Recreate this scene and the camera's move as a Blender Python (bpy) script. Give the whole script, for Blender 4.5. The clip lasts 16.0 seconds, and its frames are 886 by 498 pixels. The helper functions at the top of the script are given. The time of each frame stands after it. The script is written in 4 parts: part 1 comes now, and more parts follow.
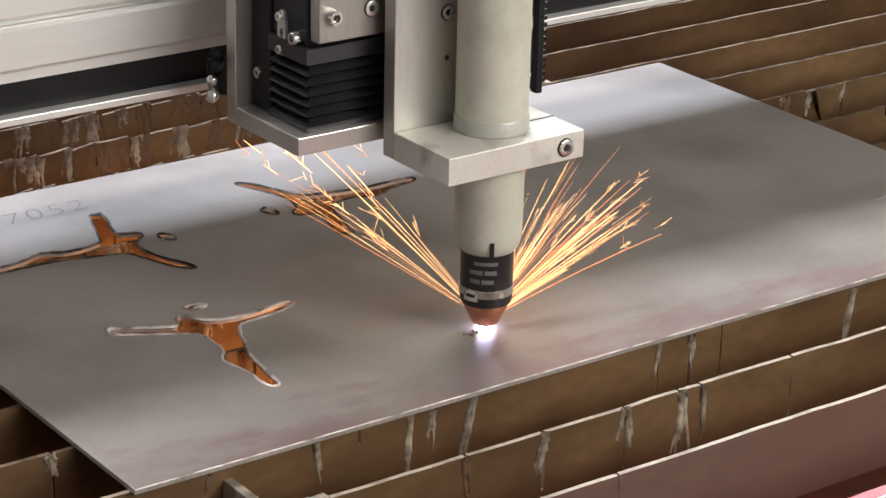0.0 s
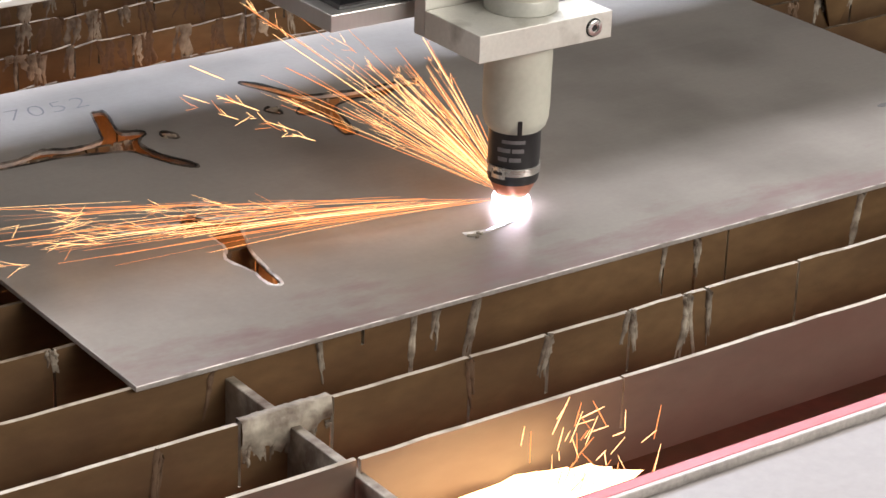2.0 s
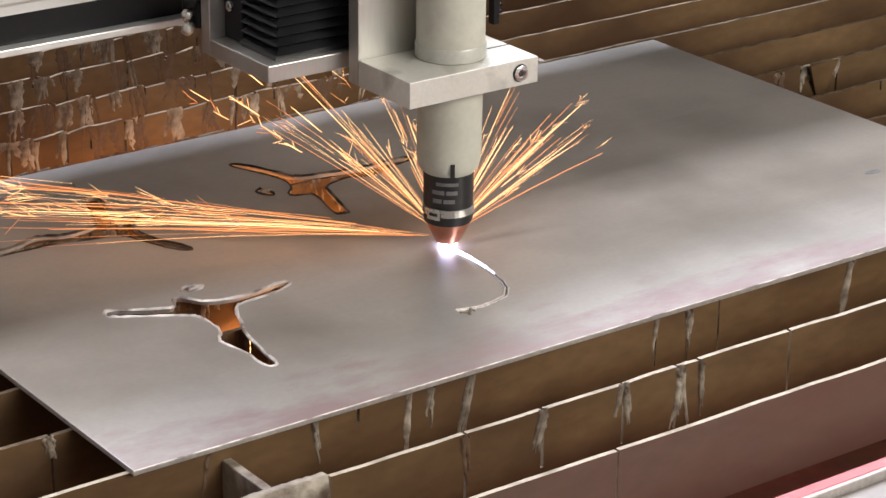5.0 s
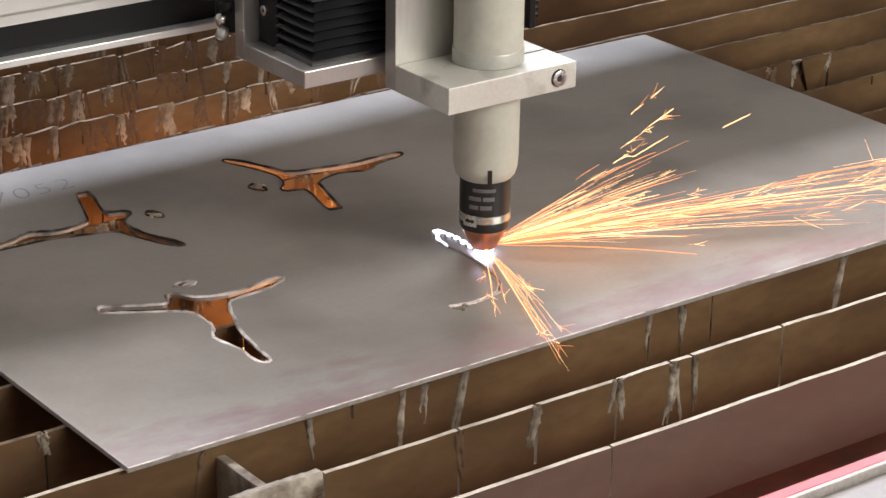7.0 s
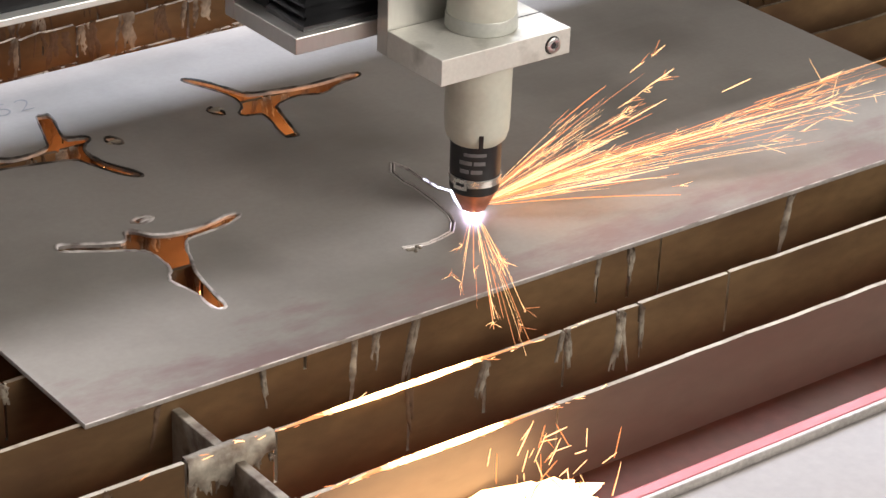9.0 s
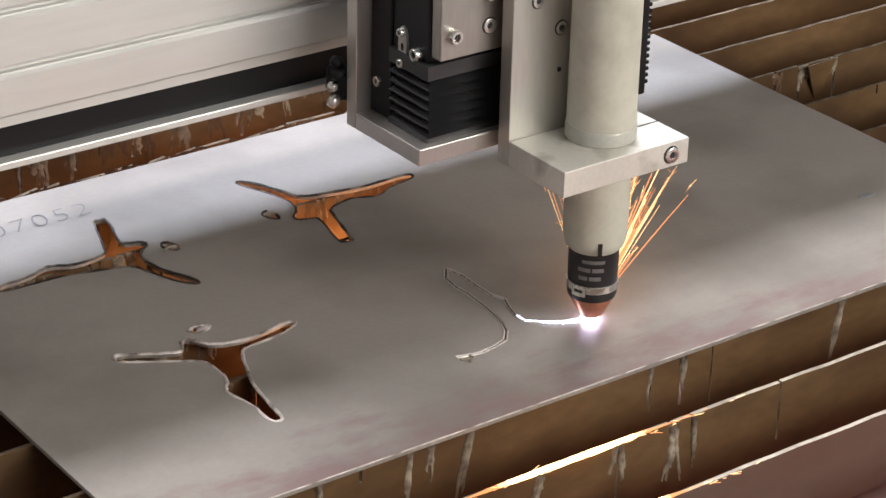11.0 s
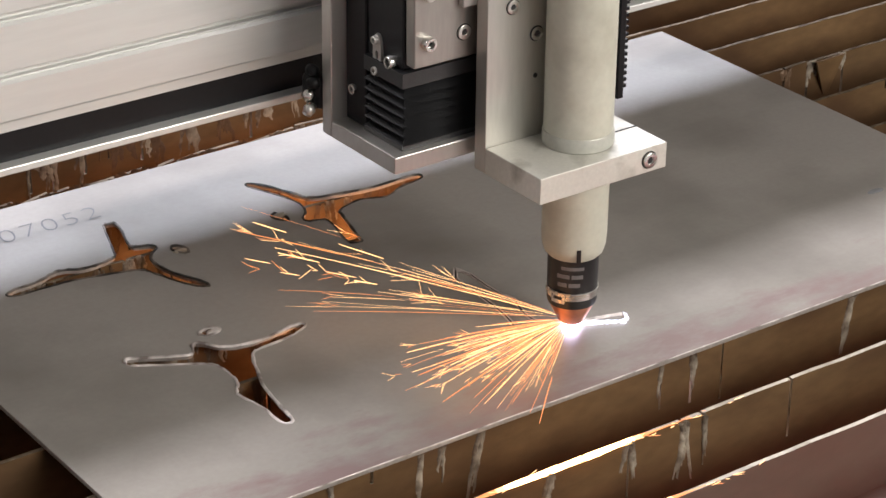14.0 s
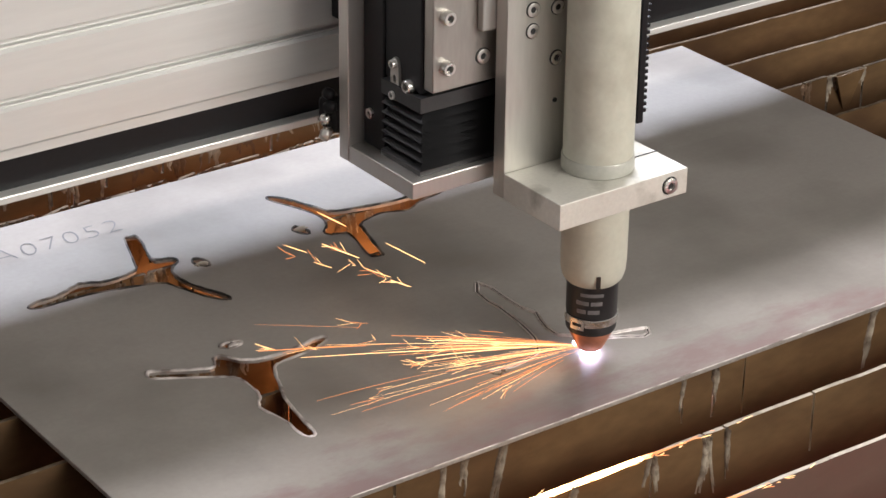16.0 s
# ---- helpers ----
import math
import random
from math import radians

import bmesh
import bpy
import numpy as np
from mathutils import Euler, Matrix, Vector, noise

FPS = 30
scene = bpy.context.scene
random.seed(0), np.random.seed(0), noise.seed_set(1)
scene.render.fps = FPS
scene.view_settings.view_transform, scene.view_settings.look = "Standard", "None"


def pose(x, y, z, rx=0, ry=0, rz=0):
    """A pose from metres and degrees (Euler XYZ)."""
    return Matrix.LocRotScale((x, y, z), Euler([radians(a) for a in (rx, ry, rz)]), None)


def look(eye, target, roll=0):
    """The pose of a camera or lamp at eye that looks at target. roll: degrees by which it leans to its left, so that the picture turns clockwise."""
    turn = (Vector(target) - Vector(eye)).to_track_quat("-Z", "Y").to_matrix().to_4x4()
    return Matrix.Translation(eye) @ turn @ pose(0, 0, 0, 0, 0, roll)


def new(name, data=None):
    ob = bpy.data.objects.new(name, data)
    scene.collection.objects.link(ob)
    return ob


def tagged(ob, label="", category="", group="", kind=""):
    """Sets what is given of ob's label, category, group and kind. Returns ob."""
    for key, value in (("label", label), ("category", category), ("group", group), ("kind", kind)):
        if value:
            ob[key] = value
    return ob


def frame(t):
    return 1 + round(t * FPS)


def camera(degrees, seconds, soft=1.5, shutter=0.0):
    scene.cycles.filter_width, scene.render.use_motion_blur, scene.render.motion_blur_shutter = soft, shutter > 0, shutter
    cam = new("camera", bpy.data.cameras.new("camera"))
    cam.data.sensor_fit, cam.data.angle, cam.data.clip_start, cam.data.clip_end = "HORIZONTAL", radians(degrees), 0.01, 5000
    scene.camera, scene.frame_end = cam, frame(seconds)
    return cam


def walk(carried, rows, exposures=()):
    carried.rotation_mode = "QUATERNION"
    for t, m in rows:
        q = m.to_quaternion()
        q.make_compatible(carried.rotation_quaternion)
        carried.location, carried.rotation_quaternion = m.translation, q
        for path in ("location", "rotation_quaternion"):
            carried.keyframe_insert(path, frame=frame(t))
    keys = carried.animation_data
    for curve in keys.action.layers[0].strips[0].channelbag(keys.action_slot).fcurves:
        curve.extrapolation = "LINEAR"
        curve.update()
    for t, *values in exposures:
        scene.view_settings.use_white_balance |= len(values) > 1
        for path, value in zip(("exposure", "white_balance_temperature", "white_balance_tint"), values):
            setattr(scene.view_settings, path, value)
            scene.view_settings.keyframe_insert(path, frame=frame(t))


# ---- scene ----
cam = camera(20.8, 16.0)
PATH = [
    (0, (-0.555, -1.028, 0.603), (0.547, 0.469, -0.135), 1.4),
    (0.3, (-0.555, -1.024, 0.601), (0.551, 0.473, -0.13), 1.7),
    (0.5, (-0.554, -1.027, 0.6), (0.552, 0.47, -0.133), 1.6),
    (1, (-0.552, -1.027, 0.598), (0.548, 0.464, -0.157), 1.8),
    (1.5, (-0.549, -1.025, 0.594), (0.54, 0.458, -0.19), 1.9),
    (2, (-0.553, -1.019, 0.592), (0.535, 0.453, -0.213), 2.1),
    (2.5, (-0.553, -1.02, 0.596), (0.535, 0.452, -0.209), 2.0),
    (3, (-0.555, -1.025, 0.594), (0.543, 0.452, -0.188), 1.8),
    (3.5, (-0.554, -1.026, 0.595), (0.548, 0.455, -0.173), 1.5),
    (4, (-0.553, -1.026, 0.595), (0.551, 0.461, -0.161), 1.0),
    (4.5, (-0.554, -1.027, 0.597), (0.549, 0.464, -0.153), 0.8),
    (7, (-0.558, -1.024, 0.601), (0.552, 0.458, -0.155), 0.9),
    (7.5, (-0.556, -1.022, 0.615), (0.56, 0.448, -0.156), 1.2),
    (8, (-0.556, -1.021, 0.643), (0.566, 0.431, -0.153), 1.8),
    (8.5, (-0.552, -1.02, 0.672), (0.554, 0.408, -0.187), 1.9),
    (9, (-0.543, -1.014, 0.701), (0.548, 0.39, -0.215), 2.1),
    (9.5, (-0.538, -1.004, 0.726), (0.547, 0.395, -0.205), 2.1),
    (10, (-0.5399, -1.0038, 0.7407), (0.5378, 0.4197, -0.1604), 1.75),
    (12.5, (-0.5481, -1.0048, 0.7477), (0.5178, 0.4396, -0.1342), 1.3),
    (13, (-0.5481, -1.0049, 0.7457), (0.5168, 0.4396, -0.1362), 1.1),
    (13.5, (-0.5471, -1.0049, 0.7477), (0.5168, 0.4386, -0.1382), 0.9),
    (14, (-0.5422, -1.0062, 0.7486), (0.5176, 0.4384, -0.14), 0.7),
    (14.5, (-0.5442, -1.0069, 0.7487), (0.5158, 0.4386, -0.1372), 0.7),
    (15, (-0.5461, -1.0059, 0.7467), (0.5118, 0.4446, -0.1362), 0.7),
    (15.5, (-0.5482, -1.004, 0.7475), (0.5087, 0.4486, -0.1321), 0.7),
    (16, (-0.5481, -1.0014, 0.7466), (0.5076, 0.4525, -0.13), 0.7),
]
walk(cam, [(t, look(eye, target, roll)) for t, eye, target, roll in PATH])

# ---- light ----
world = bpy.data.worlds.new("hall_air")
scene.world = world
world.use_nodes = True
world.node_tree.nodes["Background"].inputs[0].default_value = (0.75, 0.82, 1.0, 1)
world.node_tree.nodes["Background"].inputs[1].default_value = 0.025


def lamp(name, eye, target, sx, sy, watts, colour):
    data = bpy.data.lights.new(name, "AREA")
    data.shape, data.size, data.size_y, data.energy, data.color = "RECTANGLE", sx, sy, watts, colour
    ob = new(name, data)
    ob.matrix_world = look(eye, target)
    return ob


lamp("skylight", (1.25, 3.3, 3.2), (1.25, 0.3, 0.0), 6.6, 0.8, 345, (0.80, 0.85, 1.0))
lamp("roof_window", (1.0, 1.75, 3.2), (1.0, 0.1, 0.0), 5.9, 0.5, 180, (0.97, 0.93, 0.97))
lamp("front_window", (1.7, -4.7, 2.3), (0.3, 0.2, 0.1), 4.0, 2.0, 365, (1.0, 0.96, 0.90))

# ---- materials ----


def material(name, base, rough, metal=0.0, bump=0.15, scale=200.0, vary=0.25, stretch=(1, 1, 1), stain=None, stain_scale=14.0,
             stain_at=(0.5, 0.7), object_random=0.0, spec=0.5, uneven=0.08):
    """A surface with fine grain, broad mottling and, where a stain colour is given, patches of it."""
    mat = bpy.data.materials.new(name)
    mat.use_nodes = True
    nt = mat.node_tree
    n, link = nt.nodes, nt.links.new
    bsdf = n["Principled BSDF"]
    bsdf.inputs["Metallic"].default_value = metal
    bsdf.inputs["Specular IOR Level"].default_value = spec
    coord, mapping = n.new("ShaderNodeTexCoord"), n.new("ShaderNodeMapping")
    mapping.inputs["Scale"].default_value = stretch
    link(coord.outputs["Object"], mapping.inputs["Vector"])
    fine, broad = n.new("ShaderNodeTexNoise"), n.new("ShaderNodeTexNoise")
    fine.inputs["Scale"].default_value, fine.inputs["Detail"].default_value = scale, 5
    broad.inputs["Scale"].default_value, broad.inputs["Detail"].default_value = scale * 0.06, 4
    link(mapping.outputs[0], fine.inputs["Vector"])
    link(mapping.outputs[0], broad.inputs["Vector"])
    add = n.new("ShaderNodeMath")
    add.operation = "ADD"
    link(fine.outputs[0], add.inputs[0])
    link(broad.outputs[0], add.inputs[1])
    ramp = n.new("ShaderNodeMapRange")
    ramp.inputs["From Min"].default_value, ramp.inputs["From Max"].default_value = 0.6, 1.4
    ramp.inputs["To Min"].default_value, ramp.inputs["To Max"].default_value = 1 - vary, 1 + vary
    link(add.outputs[0], ramp.inputs["Value"])
    value = ramp.outputs[0]
    if object_random:
        info, span, times = n.new("ShaderNodeObjectInfo"), n.new("ShaderNodeMapRange"), n.new("ShaderNodeMath")
        span.inputs["To Min"].default_value, span.inputs["To Max"].default_value = 1 - object_random, 1 + object_random
        times.operation = "MULTIPLY"
        link(info.outputs["Random"], span.inputs["Value"])
        link(span.outputs[0], times.inputs[0])
        link(value, times.inputs[1])
        value = times.outputs[0]
    tint = n.new("ShaderNodeVectorMath")
    tint.operation = "SCALE"
    tint.inputs[0].default_value = base
    link(value, tint.inputs["Scale"])
    colour = tint.outputs[0]
    if stain:
        spots, cut, mix = n.new("ShaderNodeTexNoise"), n.new("ShaderNodeMapRange"), n.new("ShaderNodeMix")
        spots.inputs["Scale"].default_value, spots.inputs["Detail"].default_value = stain_scale, 6
        cut.inputs["From Min"].default_value, cut.inputs["From Max"].default_value = stain_at
        mix.data_type = "RGBA"
        link(mapping.outputs[0], spots.inputs["Vector"])
        link(spots.outputs[0], cut.inputs["Value"])
        link(cut.outputs[0], mix.inputs["Factor"])
        link(colour, mix.inputs["A"])
        mix.inputs["B"].default_value = (*stain, 1)
        colour = mix.outputs["Result"]
    link(colour, bsdf.inputs["Base Color"])
    gloss = n.new("ShaderNodeMapRange")
    gloss.inputs["From Min"].default_value, gloss.inputs["From Max"].default_value = 0.3, 0.7
    gloss.inputs["To Min"].default_value, gloss.inputs["To Max"].default_value = max(0.05, rough - uneven), min(1, rough + uneven)
    link(broad.outputs[0], gloss.inputs["Value"])
    link(gloss.outputs[0], bsdf.inputs["Roughness"])
    relief = n.new("ShaderNodeBump")
    relief.inputs["Strength"].default_value, relief.inputs["Distance"].default_value = bump, 0.0006
    link(fine.outputs[0], relief.inputs["Height"])
    link(relief.outputs[0], bsdf.inputs["Normal"])
    return mat


def glow(name, colour, strength):
    mat = bpy.data.materials.new(name)
    mat.use_nodes = True
    bsdf = mat.node_tree.nodes["Principled BSDF"]
    bsdf.inputs["Base Color"].default_value = (0.02, 0.02, 0.02, 1)
    bsdf.inputs["Emission Color"].default_value = (*colour, 1)
    bsdf.inputs["Emission Strength"].default_value = strength
    return mat


def sheet_material():
    """Rolled sheet: soft grey, faint rolling streaks along x, cloudy scuffs, and rusty pink smudges along its front edge."""
    mat = material("rolled_sheet_steel", (0.328, 0.306, 0.279), 0.40, 0.27, 0.03, 240, 0.07, uneven=0.02, stain=(0.185, 0.168, 0.15), stain_scale=6.5, stain_at=(0.44, 0.72))
    nt = mat.node_tree
    n, link = nt.nodes, nt.links.new
    bsdf = n["Principled BSDF"]
    before = bsdf.inputs["Base Color"].links[0].from_socket
    coord, sep, far = n.new("ShaderNodeTexCoord"), n.new("ShaderNodeSeparateXYZ"), n.new("ShaderNodeMapRange")
    link(coord.outputs["Object"], sep.inputs[0])
    far.inputs["From Min"].default_value, far.inputs["From Max"].default_value = 0.0, 0.085
    far.inputs["To Min"].default_value, far.inputs["To Max"].default_value = 0.16, -0.22
    link(sep.outputs["Y"], far.inputs["Value"])
    stretch, smear = n.new("ShaderNodeMapping"), n.new("ShaderNodeTexNoise")
    stretch.inputs["Scale"].default_value = (0.55, 1.3, 1)
    smear.inputs["Scale"].default_value, smear.inputs["Detail"].default_value, smear.inputs["Roughness"].default_value = 24, 7, 0.65
    link(coord.outputs["Object"], stretch.inputs["Vector"])
    link(stretch.outputs[0], smear.inputs["Vector"])
    add, cut, mix = n.new("ShaderNodeMath"), n.new("ShaderNodeMapRange"), n.new("ShaderNodeMix")
    link(smear.outputs[0], add.inputs[0])
    link(far.outputs[0], add.inputs[1])
    cut.inputs["From Min"].default_value, cut.inputs["From Max"].default_value = 0.48, 0.68
    cut.inputs["To Max"].default_value = 0.8
    link(add.outputs[0], cut.inputs["Value"])
    mix.data_type = "RGBA"
    mix.inputs["B"].default_value = (0.25, 0.165, 0.165, 1)
    link(cut.outputs[0], mix.inputs["Factor"])
    link(before, mix.inputs["A"])
    link(mix.outputs["Result"], bsdf.inputs["Base Color"])
    rolled, lines = n.new("ShaderNodeMapping"), n.new("ShaderNodeTexNoise")
    rolled.inputs["Scale"].default_value = (1.2, 60, 1)
    lines.inputs["Scale"].default_value, lines.inputs["Detail"].default_value = 6, 3
    link(coord.outputs["Object"], rolled.inputs["Vector"])
    link(rolled.outputs[0], lines.inputs["Vector"])
    gloss = n.new("ShaderNodeMapRange")
    gloss.inputs["From Min"].default_value, gloss.inputs["From Max"].default_value = 0.3, 0.7
    gloss.inputs["To Min"].default_value, gloss.inputs["To Max"].default_value = 0.34, 0.385
    link(lines.outputs[0], gloss.inputs["Value"])
    link(gloss.outputs[0], bsdf.inputs["Roughness"])
    return mat


M = dict(
    plate=sheet_material(),
    edge=material("cut_steel", (0.42, 0.385, 0.355), 0.45, 0.5, 0.5, 300, 0.3),
    rim=material("scorched_burr", (0.20, 0.165, 0.14), 0.5, 0.3, 0.8, 260, 0.5, stain=(0.025, 0.02, 0.017), stain_scale=60, stain_at=(0.36, 0.52)),
    burr=material("bright_burr_and_bevel", (0.66, 0.61, 0.58), 0.4, 0.3, 0.6, 400, 0.3, stain=(0.20, 0.165, 0.15), stain_scale=50, stain_at=(0.46, 0.62)),
    slat=material("scorched_slat_steel", (0.170, 0.102, 0.048), 0.42, 0.35, 0.4, 150, 0.26, stretch=(0.45, 1, 1), stain=(0.092, 0.05, 0.025), stain_scale=16, stain_at=(0.46, 0.7), object_random=0.14),
    front_slat=material("taupe_slat_steel", (0.125, 0.102, 0.078), 0.42, 0.25, 0.4, 120, 0.2, stretch=(0.4, 1, 1), stain=(0.13, 0.088, 0.066), stain_scale=9, stain_at=(0.45, 0.7)),
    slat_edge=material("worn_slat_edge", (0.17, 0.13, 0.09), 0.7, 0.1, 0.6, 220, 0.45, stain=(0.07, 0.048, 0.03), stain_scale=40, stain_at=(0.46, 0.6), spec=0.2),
    front_edge=material("pale_tan_slat_edge", (0.40, 0.34, 0.265), 0.55, 0.2, 0.5, 220, 0.3, stain=(0.22, 0.17, 0.12), stain_scale=30, stain_at=(0.5, 0.66)),
    dark_slag=material("burnt_slag", (0.13, 0.078, 0.045), 0.6, 0.2, 0.9, 180, 0.4),
    slag=material("grey_slag", (0.38, 0.33, 0.26), 0.6, 0.2, 1.0, 180, 0.4, stain=(0.12, 0.085, 0.06), stain_scale=60, stain_at=(0.45, 0.65), object_random=0.25),
    tank=material("rusty_tank_paint", (0.16, 0.045, 0.03), 0.45, 0.0, 0.4, 90, 0.35, stain=(0.10, 0.055, 0.03), stain_scale=8, stain_at=(0.4, 0.65)),
    red=material("red_frame_paint", (0.46, 0.09, 0.095), 0.4, 0.0, 0.1, 150, 0.12),
    ledge=material("grey_frame_paint", (0.29, 0.265, 0.25), 0.5, 0.0, 0.1, 150, 0.1),
    alu=material("machined_aluminium", (0.55, 0.53, 0.50), 0.36, 0.8, 0.12, 380, 0.06, (1, 1, 0.15)),
    cast=material("bead_blasted_aluminium", (0.64, 0.625, 0.565), 0.48, 0.35, 0.15, 420, 0.09, stain=(0.30, 0.285, 0.235), stain_scale=38, stain_at=(0.52, 0.76)),
    upright=material("satin_plate_aluminium", (0.56, 0.545, 0.50), 0.36, 0.7, 0.12, 380, 0.08, (1, 1, 0.15), stain=(0.44, 0.42, 0.38), stain_scale=20, stain_at=(0.5, 0.8)),
    collar=material("dull_collar_metal", (0.47, 0.465, 0.41), 0.45, 0.2, 0.15, 300, 0.12),
    beam=material("anodised_beam_aluminium", (0.68, 0.68, 0.655), 0.42, 0.45, 0.05, 300, 0.05, (0.1, 1, 1)),
    groove=material("groove_shade_aluminium", (0.55, 0.54, 0.5), 0.45, 0.6, 0.05, 300, 0.05, (0.1, 1, 1)),
    steel=material("ground_steel", (0.40, 0.38, 0.35), 0.35, 0.8, 0.15, 300, 0.12, (1, 1, 0.2), stain=(0.3, 0.27, 0.23), stain_scale=25, stain_at=(0.55, 0.8)),
    black=material("black_anodised", (0.008, 0.008, 0.009), 0.45, 0.0, 0.1, 300, 0.2, spec=0.25),
    rubber=material("black_bellows_fabric", (0.018, 0.018, 0.019), 0.36, 0.0, 0.2, 500, 0.25, spec=0.6),
    bolt=material("zinc_bolt", (0.72, 0.70, 0.66), 0.28, 0.95, 0.1, 500, 0.1),
    hole=material("dark_socket", (0.03, 0.03, 0.03), 0.7, 0.3, 0.1, 500, 0.2),
    sleeve=material("aged_torch_plastic", (0.53, 0.525, 0.44), 0.5, 0.0, 0.08, 260, 0.07, stain=(0.36, 0.34, 0.27), stain_scale=24, stain_at=(0.52, 0.8)),
    label=material("black_label_wrap", (0.018, 0.017, 0.018), 0.42, 0.0, 0.1, 400, 0.2),
    print=material("faded_label_print", (0.16, 0.15, 0.15), 0.5, 0.0, 0.0, 400, 0.2),
    copper=material("copper_shield", (0.62, 0.27, 0.17), 0.35, 0.9, 0.15, 300, 0.15),
    ink=material("grey_marker_ink", (0.17, 0.17, 0.18), 0.6, 0.0, 0.0, 300, 0.35),
    scorch=material("scorched_kerf", (0.045, 0.035, 0.03), 0.6, 0.3, 0.5, 300, 0.3),
    concrete=material("hall_concrete", (0.22, 0.21, 0.2), 0.7, 0.0, 0.2, 20, 0.15),
    wall=material("hall_wall_paint", (0.42, 0.41, 0.395), 0.7, 0.0, 0.1, 20, 0.06),
    arc=glow("plasma_white", (0.60, 0.66, 1.0), 30.0),
    hot=glow("white_hot_metal", (0.72, 0.76, 1.0), 7.0),
    warm=glow("cooling_cut_metal", (0.80, 0.78, 1.0), 2.2),
    spark=glow("orange_spark", (1.0, 0.33, 0.10), 1.55),
    spark_core=glow("yellow_spark", (1.0, 0.56, 0.24), 3.0),
    blast=glow("deep_orange_blast", (1.0, 0.42, 0.15), 7.5),
    flare=glow("pink_white_flare", (1.0, 0.86, 1.0), 16.0),
    fire=glow("spark_stream_fire", (1.0, 0.56, 0.24), 24.0),
    pool=glow("spark_pool_fire", (1.0, 0.58, 0.27), 8.0),
)

# ---- building helpers ----


def mesh_object(name, bm, mat, parent=None, label="", smooth=False):
    data = bpy.data.meshes.new(name)
    bm.normal_update()
    for face in bm.faces:
        face.smooth = smooth
    bm.to_mesh(data)
    bm.free()
    for m in mat if isinstance(mat, (list, tuple)) else [mat]:
        data.materials.append(m)
    ob = new(name, data)
    if parent is not None:
        ob.parent = parent
    if label:
        ob["label"] = label
    return ob


def part(name, bm, mat, parent, label="", smooth=False):
    return mesh_object(name, bm, mat, parent, label, smooth)


def box(x0, x1, y0, y1, z0, z1, bevel=0.0):
    bm = bmesh.new()
    bmesh.ops.create_cube(bm, size=1, matrix=Matrix.LocRotScale(((x0 + x1) / 2, (y0 + y1) / 2, (z0 + z1) / 2), None, (x1 - x0, y1 - y0, z1 - z0)))
    if bevel:
        bmesh.ops.bevel(bm, geom=bm.edges[:], offset=bevel, segments=2, affect="EDGES", profile=0.5)
    return bm


def lathe(profile, turns=48, m=None):
    """A solid of rotation about z from (radius, height) pairs."""
    bm = bmesh.new()
    rings = []
    for r, z in profile:
        rings.append([bm.verts.new((r * math.cos(2 * math.pi * i / turns), r * math.sin(2 * math.pi * i / turns), z)) for i in range(turns)])
    for a, b in zip(rings, rings[1:]):
        for i in range(turns):
            bm.faces.new((a[i], a[(i + 1) % turns], b[(i + 1) % turns], b[i]))
    bm.faces.new(rings[0][::-1])
    bm.faces.new(rings[-1])
    if m is not None:
        bm.transform(m)
    return bm


def smooth_by_angle(ob, degrees=35):
    for p in ob.data.polygons:
        p.use_smooth = True
    ob.data.set_sharp_from_angle(angle=radians(degrees))
    return ob


def flat_solid(loops, z0, z1, bevel=0.0):
    """A flat sheet with its openings, from closed outlines of (x, y): a mesh between z0 and z1."""
    curve = bpy.data.curves.new("outline", "CURVE")
    curve.dimensions, curve.fill_mode = "2D", "BOTH"
    curve.extrude = (z1 - z0) / 2 - bevel
    curve.bevel_depth, curve.bevel_resolution, curve.offset = bevel, 1, -bevel
    for loop in loops:
        s = curve.splines.new("POLY")
        s.points.add(len(loop) - 1)
        for p, (x, y) in zip(s.points, loop):
            p.co = (x, y, 0, 1)
        s.use_cyclic_u = True
    ob = bpy.data.objects.new("outline", curve)
    scene.collection.objects.link(ob)
    data = bpy.data.meshes.new_from_object(ob.evaluated_get(bpy.context.evaluated_depsgraph_get()))
    bpy.data.objects.remove(ob)
    bm = bmesh.new()
    bm.from_mesh(data)
    bpy.data.meshes.remove(data)
    bm.transform(Matrix.Translation((0, 0, (z0 + z1) / 2)))
    return bm


def rounded(points, times=2):
    """Corner cutting: a closed outline made smooth."""
    for _ in range(times):
        out = []
        for (ax, ay), (bx, by) in zip(points, points[1:] + points[:1]):
            out += [(ax * 0.75 + bx * 0.25, ay * 0.75 + by * 0.25), (ax * 0.25 + bx * 0.75, ay * 0.25 + by * 0.75)]
        points = out
    return points


def empty(name, m=None):
    ob = new(name)
    ob.empty_display_size = 0.02
    if m is not None:
        ob.matrix_world = m
    return ob


# ---- hall ----
def hall():
    tagged(mesh_object("floor", box(-5, 6, -5, 6, -1.0, -0.9), M["concrete"]), "grey concrete floor of the workshop", "floor", kind="structure")
    tagged(mesh_object("ceiling", box(-5, 6, -5, 6, 3.5, 3.6), M["wall"]), "plain pale workshop ceiling", "ceiling", kind="structure")
    for name, b in (("wall_north", (-5, 6, 6, 6.1, -0.9, 3.5)), ("wall_south", (-5, 6, -5.1, -5, -0.9, 3.5)),
                    ("wall_west", (-5.1, -5, -5, 6, -0.9, 3.5)), ("wall_east", (6, 6.1, -5, 6, -0.9, 3.5))):
        tagged(mesh_object(name, box(*b), M["wall"]), "plain pale workshop wall", "wall", kind="structure")


hall()

